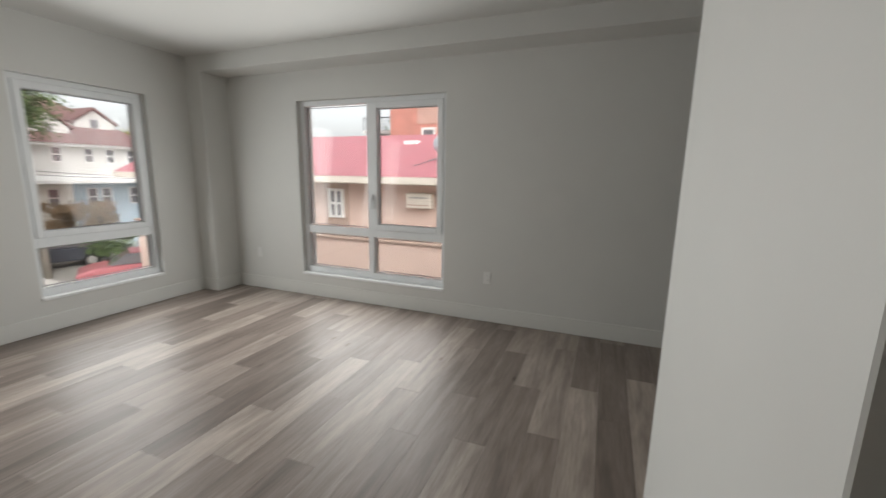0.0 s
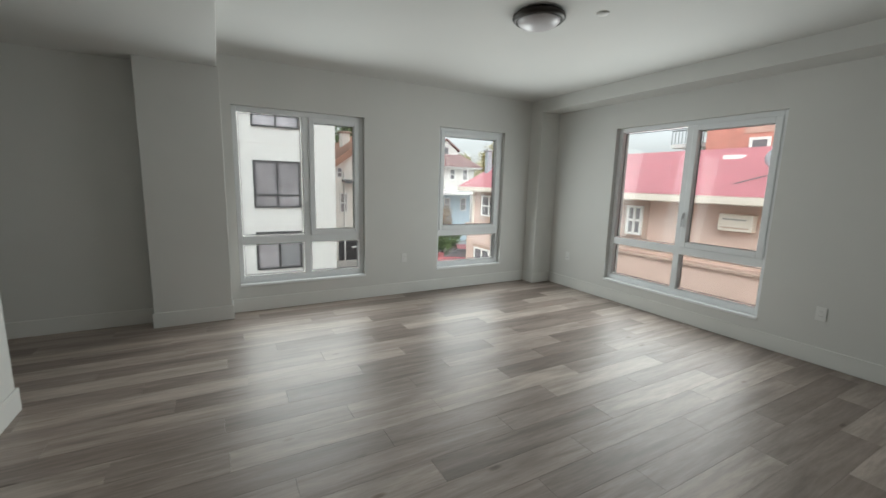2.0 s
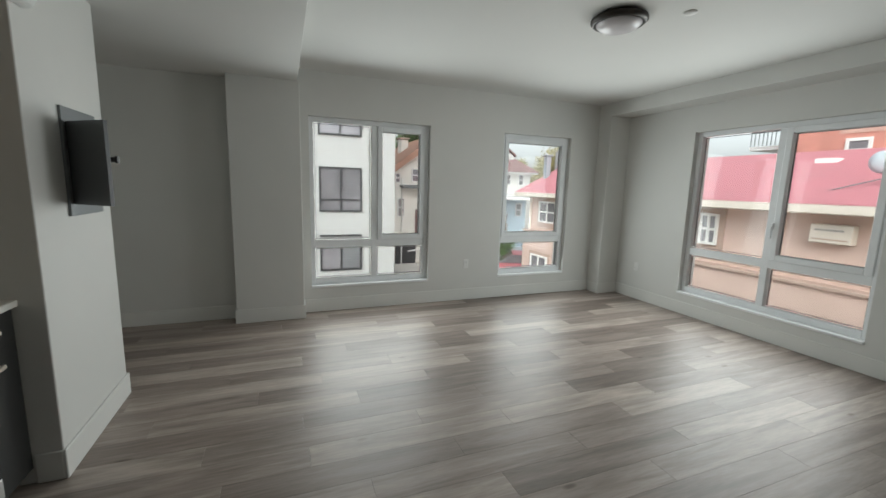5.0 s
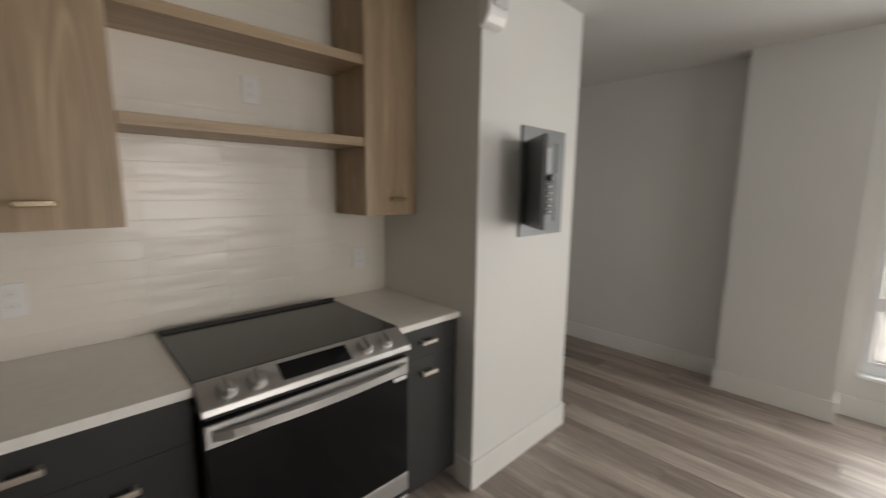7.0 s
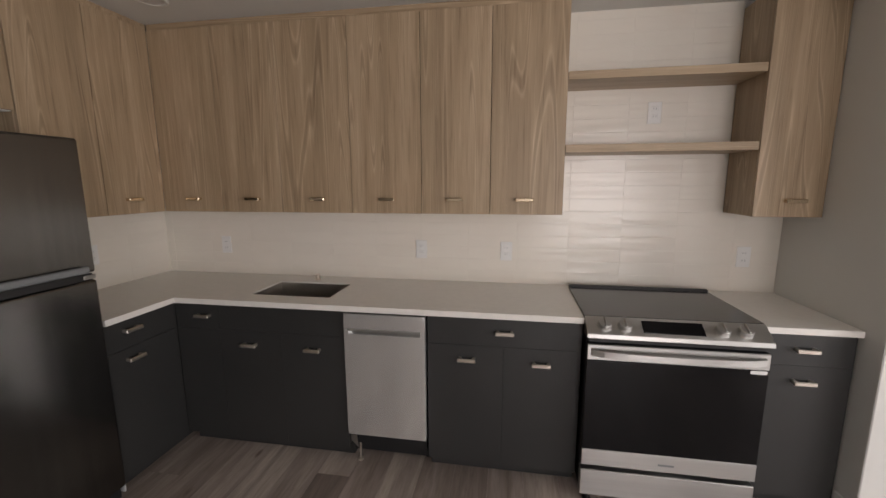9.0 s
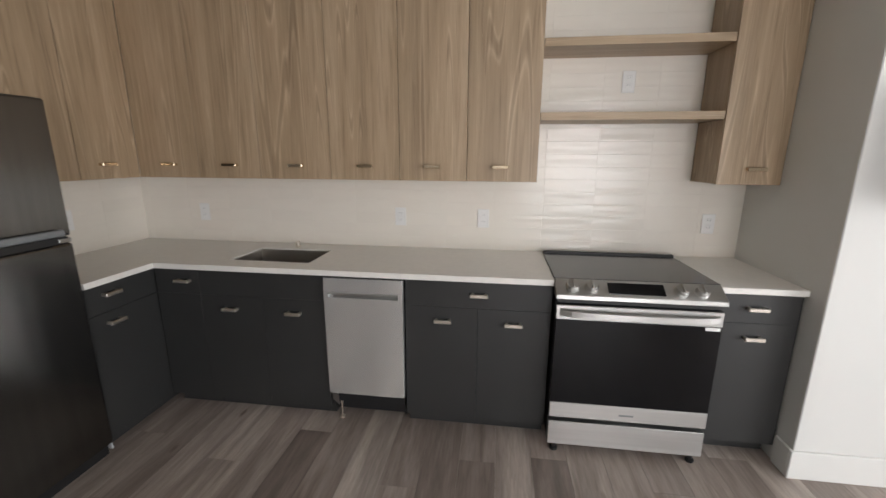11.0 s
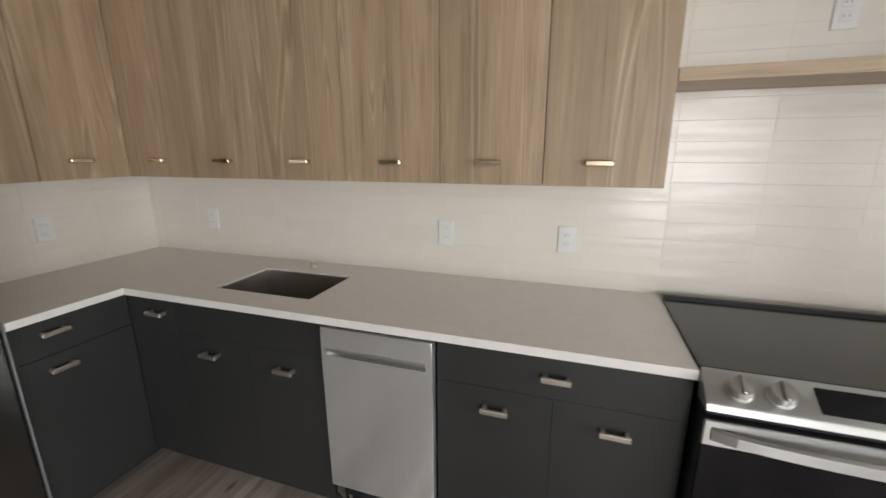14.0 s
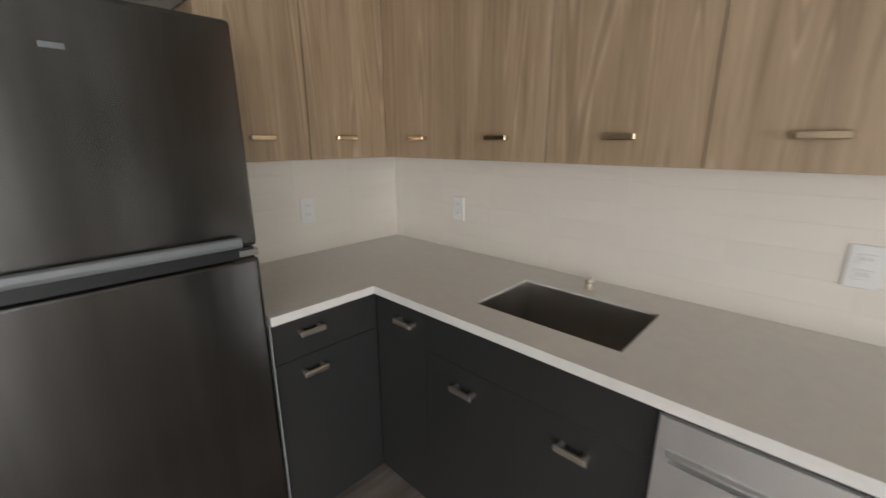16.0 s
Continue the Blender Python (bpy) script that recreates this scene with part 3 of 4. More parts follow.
part("seal", bx(DX0 - 0.006, DX1 + 0.008, -1.985, -1.975, 0.874, 0.884), BLACK, dw)

# electric range
RX0, RX1 = -1.582, -0.826
RC = (RX0 + RX1) / 2
rg = thing("range", (RC, -1.9, 0), "slide-in electric range in brushed steel and black glass", "range")
part("body", bx(RX0 + 0.004, RX1 - 0.004, -2.50, -1.93, 0.045, 0.90, 0.003), BLACK, rg)
part("cooktop", bx(RX0 - 0.004, RX1 + 0.004, -2.492, -1.958, 0.916, 0.926, 0.003), COOK, rg, "black ceramic glass cooktop")
part("rear_rail", bx(RX0 - 0.004, RX1 + 0.004, -2.520, -2.4925, 0.90, 0.938, 0.004), BLACK, rg)
panel = part("control_panel", prism([(-1.958, 0.926), (-1.872, 0.868), (-1.866, 0.848), (-1.95, 0.842)], "x", RX0 - 0.004, RX1 + 0.004, bevel=0.002), STEEL, rg)
slope = Vector((0, 0.086, -0.058)).normalized()
out = Vector((0, 0.058, 0.086)).normalized()
mid = Vector((0, -1.915, 0.897))


disp = bx(-0.128, 0.128, -0.034, 0.034, 0.0, 0.003, 0.001)
M3 = Matrix(((1, 0, 0), tuple(slope), tuple(out))).transposed().to_4x4()
bmesh.ops.transform(disp, matrix=Matrix.Translation(mid + Vector((RC + 0.01, 0, 0))) @ M3, verts=disp.verts)
part("display", disp, GLASSB, panel, "black touch display")
for kx in (-0.902, -0.990, -1.395, -1.485):
    kn = lathe([(0.034, 0.0), (0.034, 0.003), (0.030, 0.005), (0.029, 0.022), (0.026, 0.027), (0.0, 0.028)], (0, 0, 0), seg=28)
    kn = bx(-0.0045, 0.0045, -0.026, 0.026, 0.026, 0.038, 0.002, kn)
    bmesh.ops.transform(kn, matrix=Matrix.Translation(mid + Vector((kx, 0, 0))) @ M3 @ Matrix.Translation((0, 0.002, 0)), verts=kn.verts)
    part("knob", kn, STEEL, rg, "round brushed steel knob")
part("vent_strip", bx(RX0 + 0.01, RX1 - 0.01, -1.93, -1.905, 0.818, 0.842), BLACK, rg)
odoor = part("oven_door", bx(RX0, RX1, -1.93, -1.884, 0.205, 0.815, 0.004), BLACK, rg)
part("top_trim", bx(RX0 + 0.001, RX1 - 0.001, -1.9, -1.880, 0.740, 0.814, 0.003), STEEL, odoor)
part("door_glass", bx(RX0 + 0.002, RX1 - 0.002, -1.9, -1.881, 0.290, 0.739, 0.002), GLASSB, odoor, "black oven door glass")
part("bottom_trim", bx(RX0 + 0.001, RX1 - 0.001, -1.9, -1.880, 0.205, 0.289, 0.003), STEEL, odoor)
bow = [(RX0 + 0.02 + (RX1 - RX0 - 0.04) * i / 14, -1.876 + 0.036 * math.sin(math.pi * i / 14) ** 0.5, 0.778) for i in range(15)]
hb = bmesh.new()
rings = []
for x, y, z in bow:
    rings.append([hb.verts.new((x, y + dy, z + dz)) for dy, dz in ((-0.005, -0.019), (0.005, -0.014), (0.005, 0.014), (-0.005, 0.019))])
for a, b in zip(rings, rings[1:]):
    for k in range(4):
        hb.faces.new((a[k], a[(k + 1) % 4], b[(k + 1) % 4], b[k]))
hb.faces.new(rings[0])
hb.faces.new(rings[-1])
part("handle", hb, STEEL, odoor, "bowed brushed steel oven handle")
part("sticker", bx(RX0 + 0.010, RX0 + 0.075, -1.8815, -1.8795, 0.722, 0.738), PLATE, odoor, "small white paper sticker")
part("mark", bx(RC - 0.035, RC + 0.035, -1.8805, -1.8792, 0.236, 0.246), GREYM, odoor, "small grey maker mark")
part("lower_drawer", bx(RX0, RX1, -1.93, -1.880, 0.045, 0.180, 0.004), STEEL, rg)
for fx in (RX0 + 0.04, RX1 - 0.04):
    for fy in (-1.905, -2.45):
        part("foot", lathe([(0.020, 0), (0.020, 0.012), (0.010, 0.016), (0.010, 0.05), (0, 0.05)], (fx, fy, 0), seg=14), BLACK, rg)

# refrigerator facing west
FX, FY0, FY1 = 1.375, -1.543, -0.785
fr = thing("refrigerator", (1.65, -1.16, 0), "black stainless top-freezer refrigerator", "refrigerator")
part("cabinet_body", bx(FX + 0.07, XE - 0.03, FY0 + 0.006, FY1 - 0.006, 0.03, 1.725, 0.006), DARKM, fr)
for z0, z1, nm in ((1.154, 1.738, "freezer_door"), (0.075, 1.120, "fridge_door")):
    d = part(nm, bx(FX, FX + 0.062, FY0, FY1, z0, z1, 0.012, seg=3), SLATE, fr)
    if nm == "freezer_door":
        part("handle", prism([(FX - 0.002, 1.158), (FX - 0.028, 1.160), (FX - 0.032, 1.170), (FX - 0.030, 1.186), (FX - 0.020, 1.190), (FX + 0.002, 1.180)], "y", FY0 + 0.052, FY1 - 0.01, bevel=0.002), GREYM, d, "full-width grey metal handle strip")
        part("badge", bx(FX - 0.003, FX + 0.002, -1.214, -1.174, 1.622, 1.634, 0.001), GREYM, d, "small grey metal badge")
# black strip set in the gap between the doors, standing in for its shadow
part("gap_shadow_strip", bx(FX + 0.012, FX + 0.066, FY0 + 0.01, FY1 - 0.01, 1.116, 1.150), BLACK, fr)
part("hinge", bx(FX + 0.01, FX + 0.06, FY0 - 0.004, FY0 + 0.05, 1.124, 1.142, 0.002), STEEL, fr)
part("top_hinge", bx(FX + 0.02, FX + 0.11, FY0 + 0.02, FY0 + 0.07, 1.7255, 1.740, 0.004), DARKM, fr)
part("base_grille", bx(FX + 0.03, FX + 0.06, FY0 + 0.01, FY1 - 0.01, 0.012, 0.070), BLACK, fr)
for fx in (FX + 0.09, XE - 0.08):
    for fy in (FY0 + 0.06, FY1 - 0.06):
        part("foot", lathe([(0.018, 0), (0.018, 0.02), (0.010, 0.03), (0, 0.03)], (fx, fy, 0), seg=12), BLACK, fr)


def outlet(at, face, label="white plastic duplex wall outlet plate", w=0.072, h=0.118):
    """A wall plate with two receptacles. face: 's' looks north from the south wall, 'e' looks west, 'w' looks east, 'n' looks south."""
    th = thing("wall_outlet", at, label, "outlet", "wall outlets")
    def local(bm):
        m = {"s": Matrix.Rotation(radians(180), 4, "Z"), "n": Matrix.Identity(4), "e": Matrix.Rotation(radians(-90), 4, "Z"), "w": Matrix.Rotation(radians(90), 4, "Z")}[face]
        bmesh.ops.transform(bm, matrix=Matrix.Translation(at) @ m, verts=bm.verts)
        return bm
    plate = part("plate", local(bx(-w / 2, w / 2, -0.006, 0.0, -h / 2, h / 2, 0.002)), PLATE, th)
    for s in (-1, 1):
        part("receptacle", local(bx(-0.017, 0.017, -0.0085, -0.005, s * 0.021 - 0.014, s * 0.021 + 0.014, 0.002)), PLATE, plate)
        sl = bx(-0.008, -0.006, -0.0092, -0.008, s * 0.021 - 0.004, s * 0.021 + 0.006)
        sl = bx(0.006, 0.008, -0.0092, -0.008, s * 0.021 - 0.004, s * 0.021 + 0.006, 0, sl)
        part("slots", local(sl), GREYM, plate)
    return th


for ox in (1.51, 0.102, -0.442, -1.787):
    outlet((ox, YS + 0.012, 1.12), "s")
outlet((-1.25, YS + 0.012, 1.93), "s")
outlet((XE - 0.012, -2.03, 1.125), "e")
outlet((XW, 1.38, 0.48), "w")
outlet((-0.90, YN, 0.44), "n")
outlet((-3.78, YN, 0.45), "n")

# breaker panel with its door swung open
bp = thing("breaker_panel", (-2.44, PY, 1.27), "grey steel electrical breaker panel with its door open", "breaker panel")
face = holed(-2.680, -2.280, 1.266, 1.822, 0.0, 0.012, [(-2.600, -2.360, 1.335, 1.755)], lambda u, d, z: (u, PY + 0.001 + d, z))
part("cover", face, GREYM, bp)
part("dead_front", bx(-2.602, -2.358, PY + 0.0015, PY + 0.0075, 1.333, 1.757), GREYM, bp)
part("label_card", bx(-2.545, -2.425, PY + 0.0075, PY + 0.0095, 1.60, 1.73), CARD, bp, "grey paper circuit card")
for i in range(6):
    z = 1.375 + i * 0.034
    for bx0 in (-2.555, -2.480):
        br = part("breaker", bx(bx0, bx0 + 0.068, PY + 0.0075, PY + 0.024, z, z + 0.026, 0.002), BLACK, bp)
        part("switch", bx(bx0 + 0.024, bx0 + 0.042, PY + 0.0235, PY + 0.035, z + 0.006, z + 0.020, 0.002), PLATE, br)
hinge = Vector((-2.318, PY + 0.014, 0))
free = Vector((-2.128, -1.622, 0))
dv = (free - hinge)
dn = Vector((-dv.y, dv.x, 0)).normalized() * 0.003
quad = [(hinge + dn), (free + dn), (free - dn), (hinge - dn)]
door_bp = part("door", prism([(q.x, q.y) for q in quad], "z", 1.328, 1.748), PANELD, bp, "dark grey open panel door")
rimq = [(free + dn), (free + dn - dv.normalized() * 0.01), (free + dn * 5 - dv.normalized() * 0.01), (free + dn * 5)]
part("door_edge", prism([(q.x, q.y) for q in rimq], "z", 1.328, 1.748), PANELD, door_bp)
lq = free - dv.normalized() * 0.022 - dn
part("latch", lathe([(0.013, 0), (0.013, 0.02), (0.018, 0.024), (0.018, 0.036), (0, 0.036)], (lq.x - 0.02, lq.y + 0.018, 1.56), "y", 16), BLACK, door_bp, "black turn latch")

# alarm strobe high on the pier
stb = thing("alarm_strobe", (-2.06, PY, 2.19), "white wall-mounted fire alarm strobe", "alarm")
part("housing", prism([(PY - 0.001, 2.40), (PY + 0.065, 2.40), (PY + 0.065, 2.235), (PY + 0.040, 2.195), (PY - 0.001, 2.185)], "x", -2.070, -1.940, bevel=0.008), PLATE, stb)
part("lens", prism([(-2.050, 2.26), (-1.960, 2.26), (-1.960, 2.33), (-2.050, 2.33)], "y", PY + 0.064, PY + 0.078, bevel=0.003), OPAL, stb)

# ceiling fixtures
cl = thing("ceiling_light", (-1.97, 1.36, Z_MAIN), "flush round ceiling light with dark bronze rim and opal glass", "ceiling light")
part("canopy", lathe([(0.10, 0), (0.165, -0.004), (0.185, -0.018), (0.185, -0.036), (0.168, -0.052), (0.150, -0.052), (0.150, -0.03), (0.0, -0.03)], (-1.97, 1.36, Z_MAIN), seg=48), BRONZE, cl, smooth=True)
part("diffuser", lathe([(0.150, -0.040), (0.146, -0.058), (0.125, -0.078), (0.085, -0.092), (0.04, -0.098), (0.0, -0.099)], (-1.97, 1.36, Z_MAIN), seg=48), OPAL, cl, smooth=True)
obj("sprinkler_cover", lathe([(0.042, 0), (0.042, -0.004), (0.034, -0.012), (0, -0.013)], (-1.72, 1.72, Z_MAIN), seg=24), TRIM, "small white round sprinkler cover plate", "sprinkler", smooth=True)
dl = thing("recessed_light", (1.40, -2.03, Z_LOW), "small white round recessed ceiling light, switched off", "downlight")
part("ring", lathe([(0.082, 0), (0.082, -0.004), (0.066, -0.007), (0.060, 0.0), (0.0, 0.0)], (1.40, -2.03, Z_LOW), seg=28), TRIM, dl, smooth=True)
part("lens", lathe([(0.059, -0.002), (0.059, -0.003), (0, -0.0035)], (1.40, -2.03, Z_LOW), seg=24), OPAL, dl)


# ---- outside ----
GROUND = plain("yard_concrete", (0.36, 0.34, 0.31), 0.9, var=0.2, scale=0.3, grain=30, relief=0.3)
WHITEST = plain("white_panel_render", (0.45, 0.455, 0.445), 0.8, var=0.03, scale=0.6, relief=0.1)
PINKST = plain("peach_stucco", (0.64, 0.485, 0.42), 0.85, var=0.06, scale=0.7, grain=60, relief=0.3)
PINKDK = plain("peach_stucco_trim", (0.46, 0.345, 0.29), 0.85, var=0.06, scale=0.7, grain=60, relief=0.3)
REDROOF = plain("red_roof", (0.50, 0.195, 0.225), 0.6, var=0.08, scale=1.2, grain=40, relief=0.2)
BRICKR = plain("red_brick_wall", (0.56, 0.255, 0.205), 0.8, var=0.15, scale=2.5, grain=30, relief=0.2)
FASCIA = plain("cream_fascia", (0.72, 0.66, 0.58), 0.6, var=0.05)
DARKWIN = plain("dark_window_glass", (0.30, 0.29, 0.31), 0.07, 0.45, var=0.35, scale=0.9, relief=0)
BLKFR = plain("black_window_frame", (0.045, 0.045, 0.048), 0.4)
PANELJ = plain("panel_joint_grey", (0.40, 0.39, 0.37), 0.8)
WHTFR = plain("white_window_frame", (0.80, 0.80, 0.78), 0.5, var=0.02)
CREAMH = plain("cream_siding", (0.86, 0.83, 0.77), 0.8, var=0.05, scale=1)
WHITEH = plain("white_siding", (0.60, 0.59, 0.57), 0.8, var=0.05, scale=1)
BLUEH = plain("pale_blue_siding", (0.40, 0.50, 0.58), 0.8, var=0.05, scale=1)
BROWNR = plain("brown_red_shingle", (0.21, 0.12, 0.115), 0.85, var=0.15, scale=2, grain=20, relief=0.3)
ORANGER = plain("orange_shingle", (0.46, 0.27, 0.20), 0.85, var=0.15, scale=2, grain=20, relief=0.3)

ZG = -3.4
obj("ground", bx(-600, 600, -600, 600, ZG - 0.3, ZG), GROUND, "grey concrete yard and street", "ground", kind="structure")


def far_window(parent, x0, x1, z0, z1, y, axis, facing, frame_mat, bars, w=0.07):
    """A window set on a far wall: frame, bars, pane. axis 'y': the wall lies at y; axis 'x': at x and x0..x1 run along y."""
    def seg(bm, a, b, c, e, d0, d1):
        lo, hi = sorted((y + facing * d0, y + facing * d1))
        if axis == "y":
            return bx(a, b, lo, hi, c, e, 0, bm)
        return bx(lo, hi, a, b, c, e, 0, bm)
    f = seg(None, x0, x0 + w, z0, z1, 0.0, 0.06)
    f = seg(f, x1 - w, x1, z0, z1, 0.0, 0.06)
    f = seg(f, x0 + w, x1 - w, z0, z0 + w, 0.0, 0.06)
    f = seg(f, x0 + w, x1 - w, z1 - w, z1, 0.0, 0.06)
    for kind, p in bars:
        if kind == "v":
            u = x0 + (x1 - x0) * p
            f = seg(f, u - w / 2, u + w / 2, z0 + w, z1 - w, 0.001, 0.055)
        else:
            z = z0 + (z1 - z0) * p
            f = seg(f, x0 + w, x1 - w, z - w / 2, z + w / 2, 0.002, 0.05)
    wn_ = part("window", f, frame_mat, parent)
    part("pane", seg(None, x0 + w * 0.5, x1 - w * 0.5, z0 + w * 0.5, z1 - w * 0.5, 0.004, 0.02), DARKWIN, wn_)
    return wn_


# white apartment block across the yard
wb = thing("apartment_block", (-17, -6, ZG), "white panel-clad apartment block with black-framed windows", "building")
part("wall", bx(-22, -14, -16, 2.93, ZG, 9.5), WHITEST, wb)
for z in (-1.9, -0.15, 2.55, 4.3, 5.3):
    part("joint", bx(-14.0, -13.996, -16, 2.93, z, z + 0.03), PANELJ, wb)
for yy in (0.30, -3.4, -7.1):
    far_window(wb, yy, yy + 1.43, 0.52, 2.03, -14, "x", 1, BLKFR, [("v", 0.5), ("h", 0.27)], 0.055)
    far_window(wb, yy, yy + 1.43, 3.08, 4.60, -14, "x", 1, BLKFR, [("v", 0.5), ("h", 0.27)], 0.055)
    far_window(wb, yy, yy + 1.43, -1.55, -0.55, -14, "x", 1, BLKFR, [("v", 0.5)])
    part("ledge", bx(-14, -13.94, yy, yy + 1.43, -0.34, -0.28), BLKFR, wb)
    for k in range(9):
        part("slat", bx(-13.99, -13.955, yy + 0.76, yy + 1.34, -1.45 + k * 0.09, -1.40 + k * 0.09), GREYM, wb)
part("parapet", bx(-22.1, -13.9, -16.1, 3.03, 9.5, 9.7), FASCIA, wb)

# peach stucco house with a red hip roof
ph = thing("stucco_house", (-5, 13, ZG), "peach stucco house with a red hip roof and cream eaves", "house")
part("wall", bx(-14.4, 4.0, 9.0, 17.0, ZG, 1.20), PINKST, ph)
part("plinth", bx(-14.45, 4.05, 8.72, 9.0, ZG, -0.22, 0.02), PINKST, ph)
part("ledge", bx(-14.5, 4.1, 8.66, 9.0, -0.27, -0.20, 0.01), PINKDK, ph)
part("eave", bx(-14.9, 4.5, 8.45, 17.5, 1.16, 1.34, 0.02), FASCIA, ph)
hip = bmesh.new()
vs = [hip.verts.new(p) for p in ((-14.9, 8.45, 1.34), (4.5, 8.45, 1.34), (4.5, 17.5, 1.34), (-14.9, 17.5, 1.34), (-11.8, 12.95, 2.72), (0.0, 12.95, 2.72))]
for f in ((0, 1, 5, 4), (1, 2, 5), (2, 3, 4, 5), (3, 0, 4), (0, 3, 2, 1)):
    hip.faces.new([vs[i] for i in f])
roof = part("roof", hip, REDROOF, ph)
wing = bmesh.new()
vs = [wing.verts.new(p) for p in ((-14.88, 8.47, 1.346), (-11.2, 8.47, 1.346), (-11.2, 14.5, 1.346), (-14.88, 14.5, 1.346), (-13.1, 10.6, 2.95), (-13.1, 12.4, 2.95))]
for f in ((0, 1, 4), (1, 2, 5, 4), (2, 3, 5), (3, 0, 4, 5), (0, 3, 2, 1)):
    wing.faces.new([vs[i] for i in f])
part("wing_roof", wing, REDROOF, ph)
def stucco_window(x0, x1, z0, z1, y=9.0):
    part("surround", bx(x0 - 0.14, x1 + 0.14, y - 0.035, y, z0 - 0.22, z1 + 0.14), PINKDK, ph)
    far_window(ph, x0, x1, z0, z1, y - 0.035, "y", -1, WHTFR, [("h", 0.5), ("v", 0.5)], 0.06)
stucco_window(-6.74, -6.28, 0.24, 1.0)
stucco_window(-13.7, -12.6, 0.15, 1.0)
stucco_window(-13.7, -12.6, -2.3, -1.15, 8.72)
for wx in (-10.2, -2.0, 1.2):
    stucco_window(wx, wx + 0.7, 0.26, 0.98)
part("pipe", tube([(-14.3, 8.93, 1.2), (-14.3, 8.93, ZG)], 0.05), FASCIA, ph)
GREYCH = plain("grey_chimney", (0.33, 0.34, 0.355), 0.8)
part("flue", bx(-14.0, -13.78, 9.22, 9.44, 1.40, 2.80, 0.02), plain("grey_flue", (0.33, 0.36, 0.39), 0.7), roof)
part("flue_cap", bx(-14.06, -13.72, 9.16, 9.50, 2.80, 2.88, 0.02), GREYCH, roof)
part("chimney", bx(-14.45, -13.85, 10.1, 10.6, 1.40, 3.10, 0.02), GREYCH, roof)
part("chimney_pot", lathe([(0.10, 0), (0.10, 0.16), (0.13, 0.18), (0.13, 0.22), (0, 0.22)], (-14.15, 10.35, 3.10), seg=14), GREYCH, roof)
part("roof_vent", lathe([(0.10, 0), (0.10, 0.10), (0.085, 0.12), (0.085, 0.42), (0.07, 0.45), (0, 0.46)], (-8.15, 9.95, 1.60), seg=16), WHTFR, roof)
part("skylight", bx(-5.9, -5.45, 11.6, 12.0, 2.25, 2.42, 0.02), WHTFR, roof)
ac = thing("wall_air_conditioner", (-4.05, 8.9, 0.63), "cream through-wall air conditioner with worn lettering", "air conditioner")
part("case", bx(-4.38, -3.72, 8.80, 9.0, 0.60, 0.96, 0.015), FASCIA, ac)
for k in range(10):
    part("lettering", bx(-4.29 + k * 0.046, -4.257 + k * 0.046, 8.797, 8.802, 0.835, 0.868), GREYM, ac, "grey bar of unreadable lettering")
part("grille", bx(-4.33, -3.77, 8.797, 8.802, 0.66, 0.69), PINKDK, ac)
sd = thing("satellite_dish", (-3.55, 9.6, 1.7), "grey satellite dish on a tripod on the red roof", "satellite dish")
part("reflector", lathe([(0.0, 0.0), (0.08, 0.006), (0.15, 0.03), (0.21, 0.065), (0.21, 0.073), (0.15, 0.04), (0.0, 0.012)], (-3.80, 9.5, 2.15), "y", 24), plain("dish_grey", (0.55, 0.62, 0.66), 0.5), sd, smooth=True)
part("mast", tube([(-3.80, 9.62, 2.15), (-3.77, 9.65, 1.70)], 0.025), GREYM, sd)
part("strut", tube([(-3.78, 9.64, 1.85), (-4.5, 9.3, 1.58)], 0.012), GREYM, sd)

# red brick block and balcony block beyond
rb = thing("brick_block", (-8, 24, ZG), "red brick apartment block with white windows", "building")
part("wall", bx(-11.6, 8, 21, 30, ZG, 12), BRICKR, rb)
for x0 in (-9.65, -7.2, -4.6, -2.0):
    for z0 in (0.2, 2.9, 5.6, 8.3):
        far_window(rb, x0, x0 + 0.85, z0, z0 + 1.0, 21, "y", -1, WHTFR, [("h", 0.5)], 0.12)
part("band", bx(-9.9, -6.0, 20.97, 21, 4.1, 7.9), plain("pale_brick_band", (0.55, 0.36, 0.30), 0.85, var=0.1), rb)
bb = thing("balcony_block", (-18, 30, ZG), "grey balcony block behind the roofs", "building")
part("wall", bx(-12.9, -11.65, 24, 32, ZG, 6.5), plain("pale_concrete", (0.52, 0.53, 0.53), 0.8), bb)
part("balcony", bx(-14.7, -11.65, 23.0, 25.5, 3.85, 4.05), WHTFR, bb)
part("railing", bx(-14.7, -11.65, 23.0, 23.05, 4.78, 4.85), GREYM, bb)
for k in range(16):
    part("baluster", bx(-14.7 + k * 0.2, -14.67 + k * 0.2, 23.0, 23.03, 4.05, 4.78), GREYM, bb)

# cream gabled house past the white block
gh = thing("gabled_house", (-24, 7, ZG), "cream gabled house with an orange shingle roof", "house")
part("wall", prism([(4.35, ZG), (7.85, ZG), (7.85, 2.95), (6.75, 3.83), (4.35, 2.05)], "x", -28, -20), CREAMH, gh)
part("roof_slope", prism([(3.95, 1.80), (6.75, 3.87), (6.75, 4.21), (3.85, 2.08)], "x", -28.2, -19.55), ORANGER, gh)
part("roof_slope", prism([(8.10, 2.80), (6.75, 3.87), (6.75, 4.21), (8.20, 3.06)], "x", -28.2, -19.55), ORANGER, gh)
part("chimney", bx(-23.6, -23.0, 5.60, 6.05, 3.0, 4.12, 0.02), CREAMH, gh)
part("chimney_cap", bx(-23.68, -22.92, 5.52, 6.13, 4.12, 4.22, 0.02), PINKDK, gh)
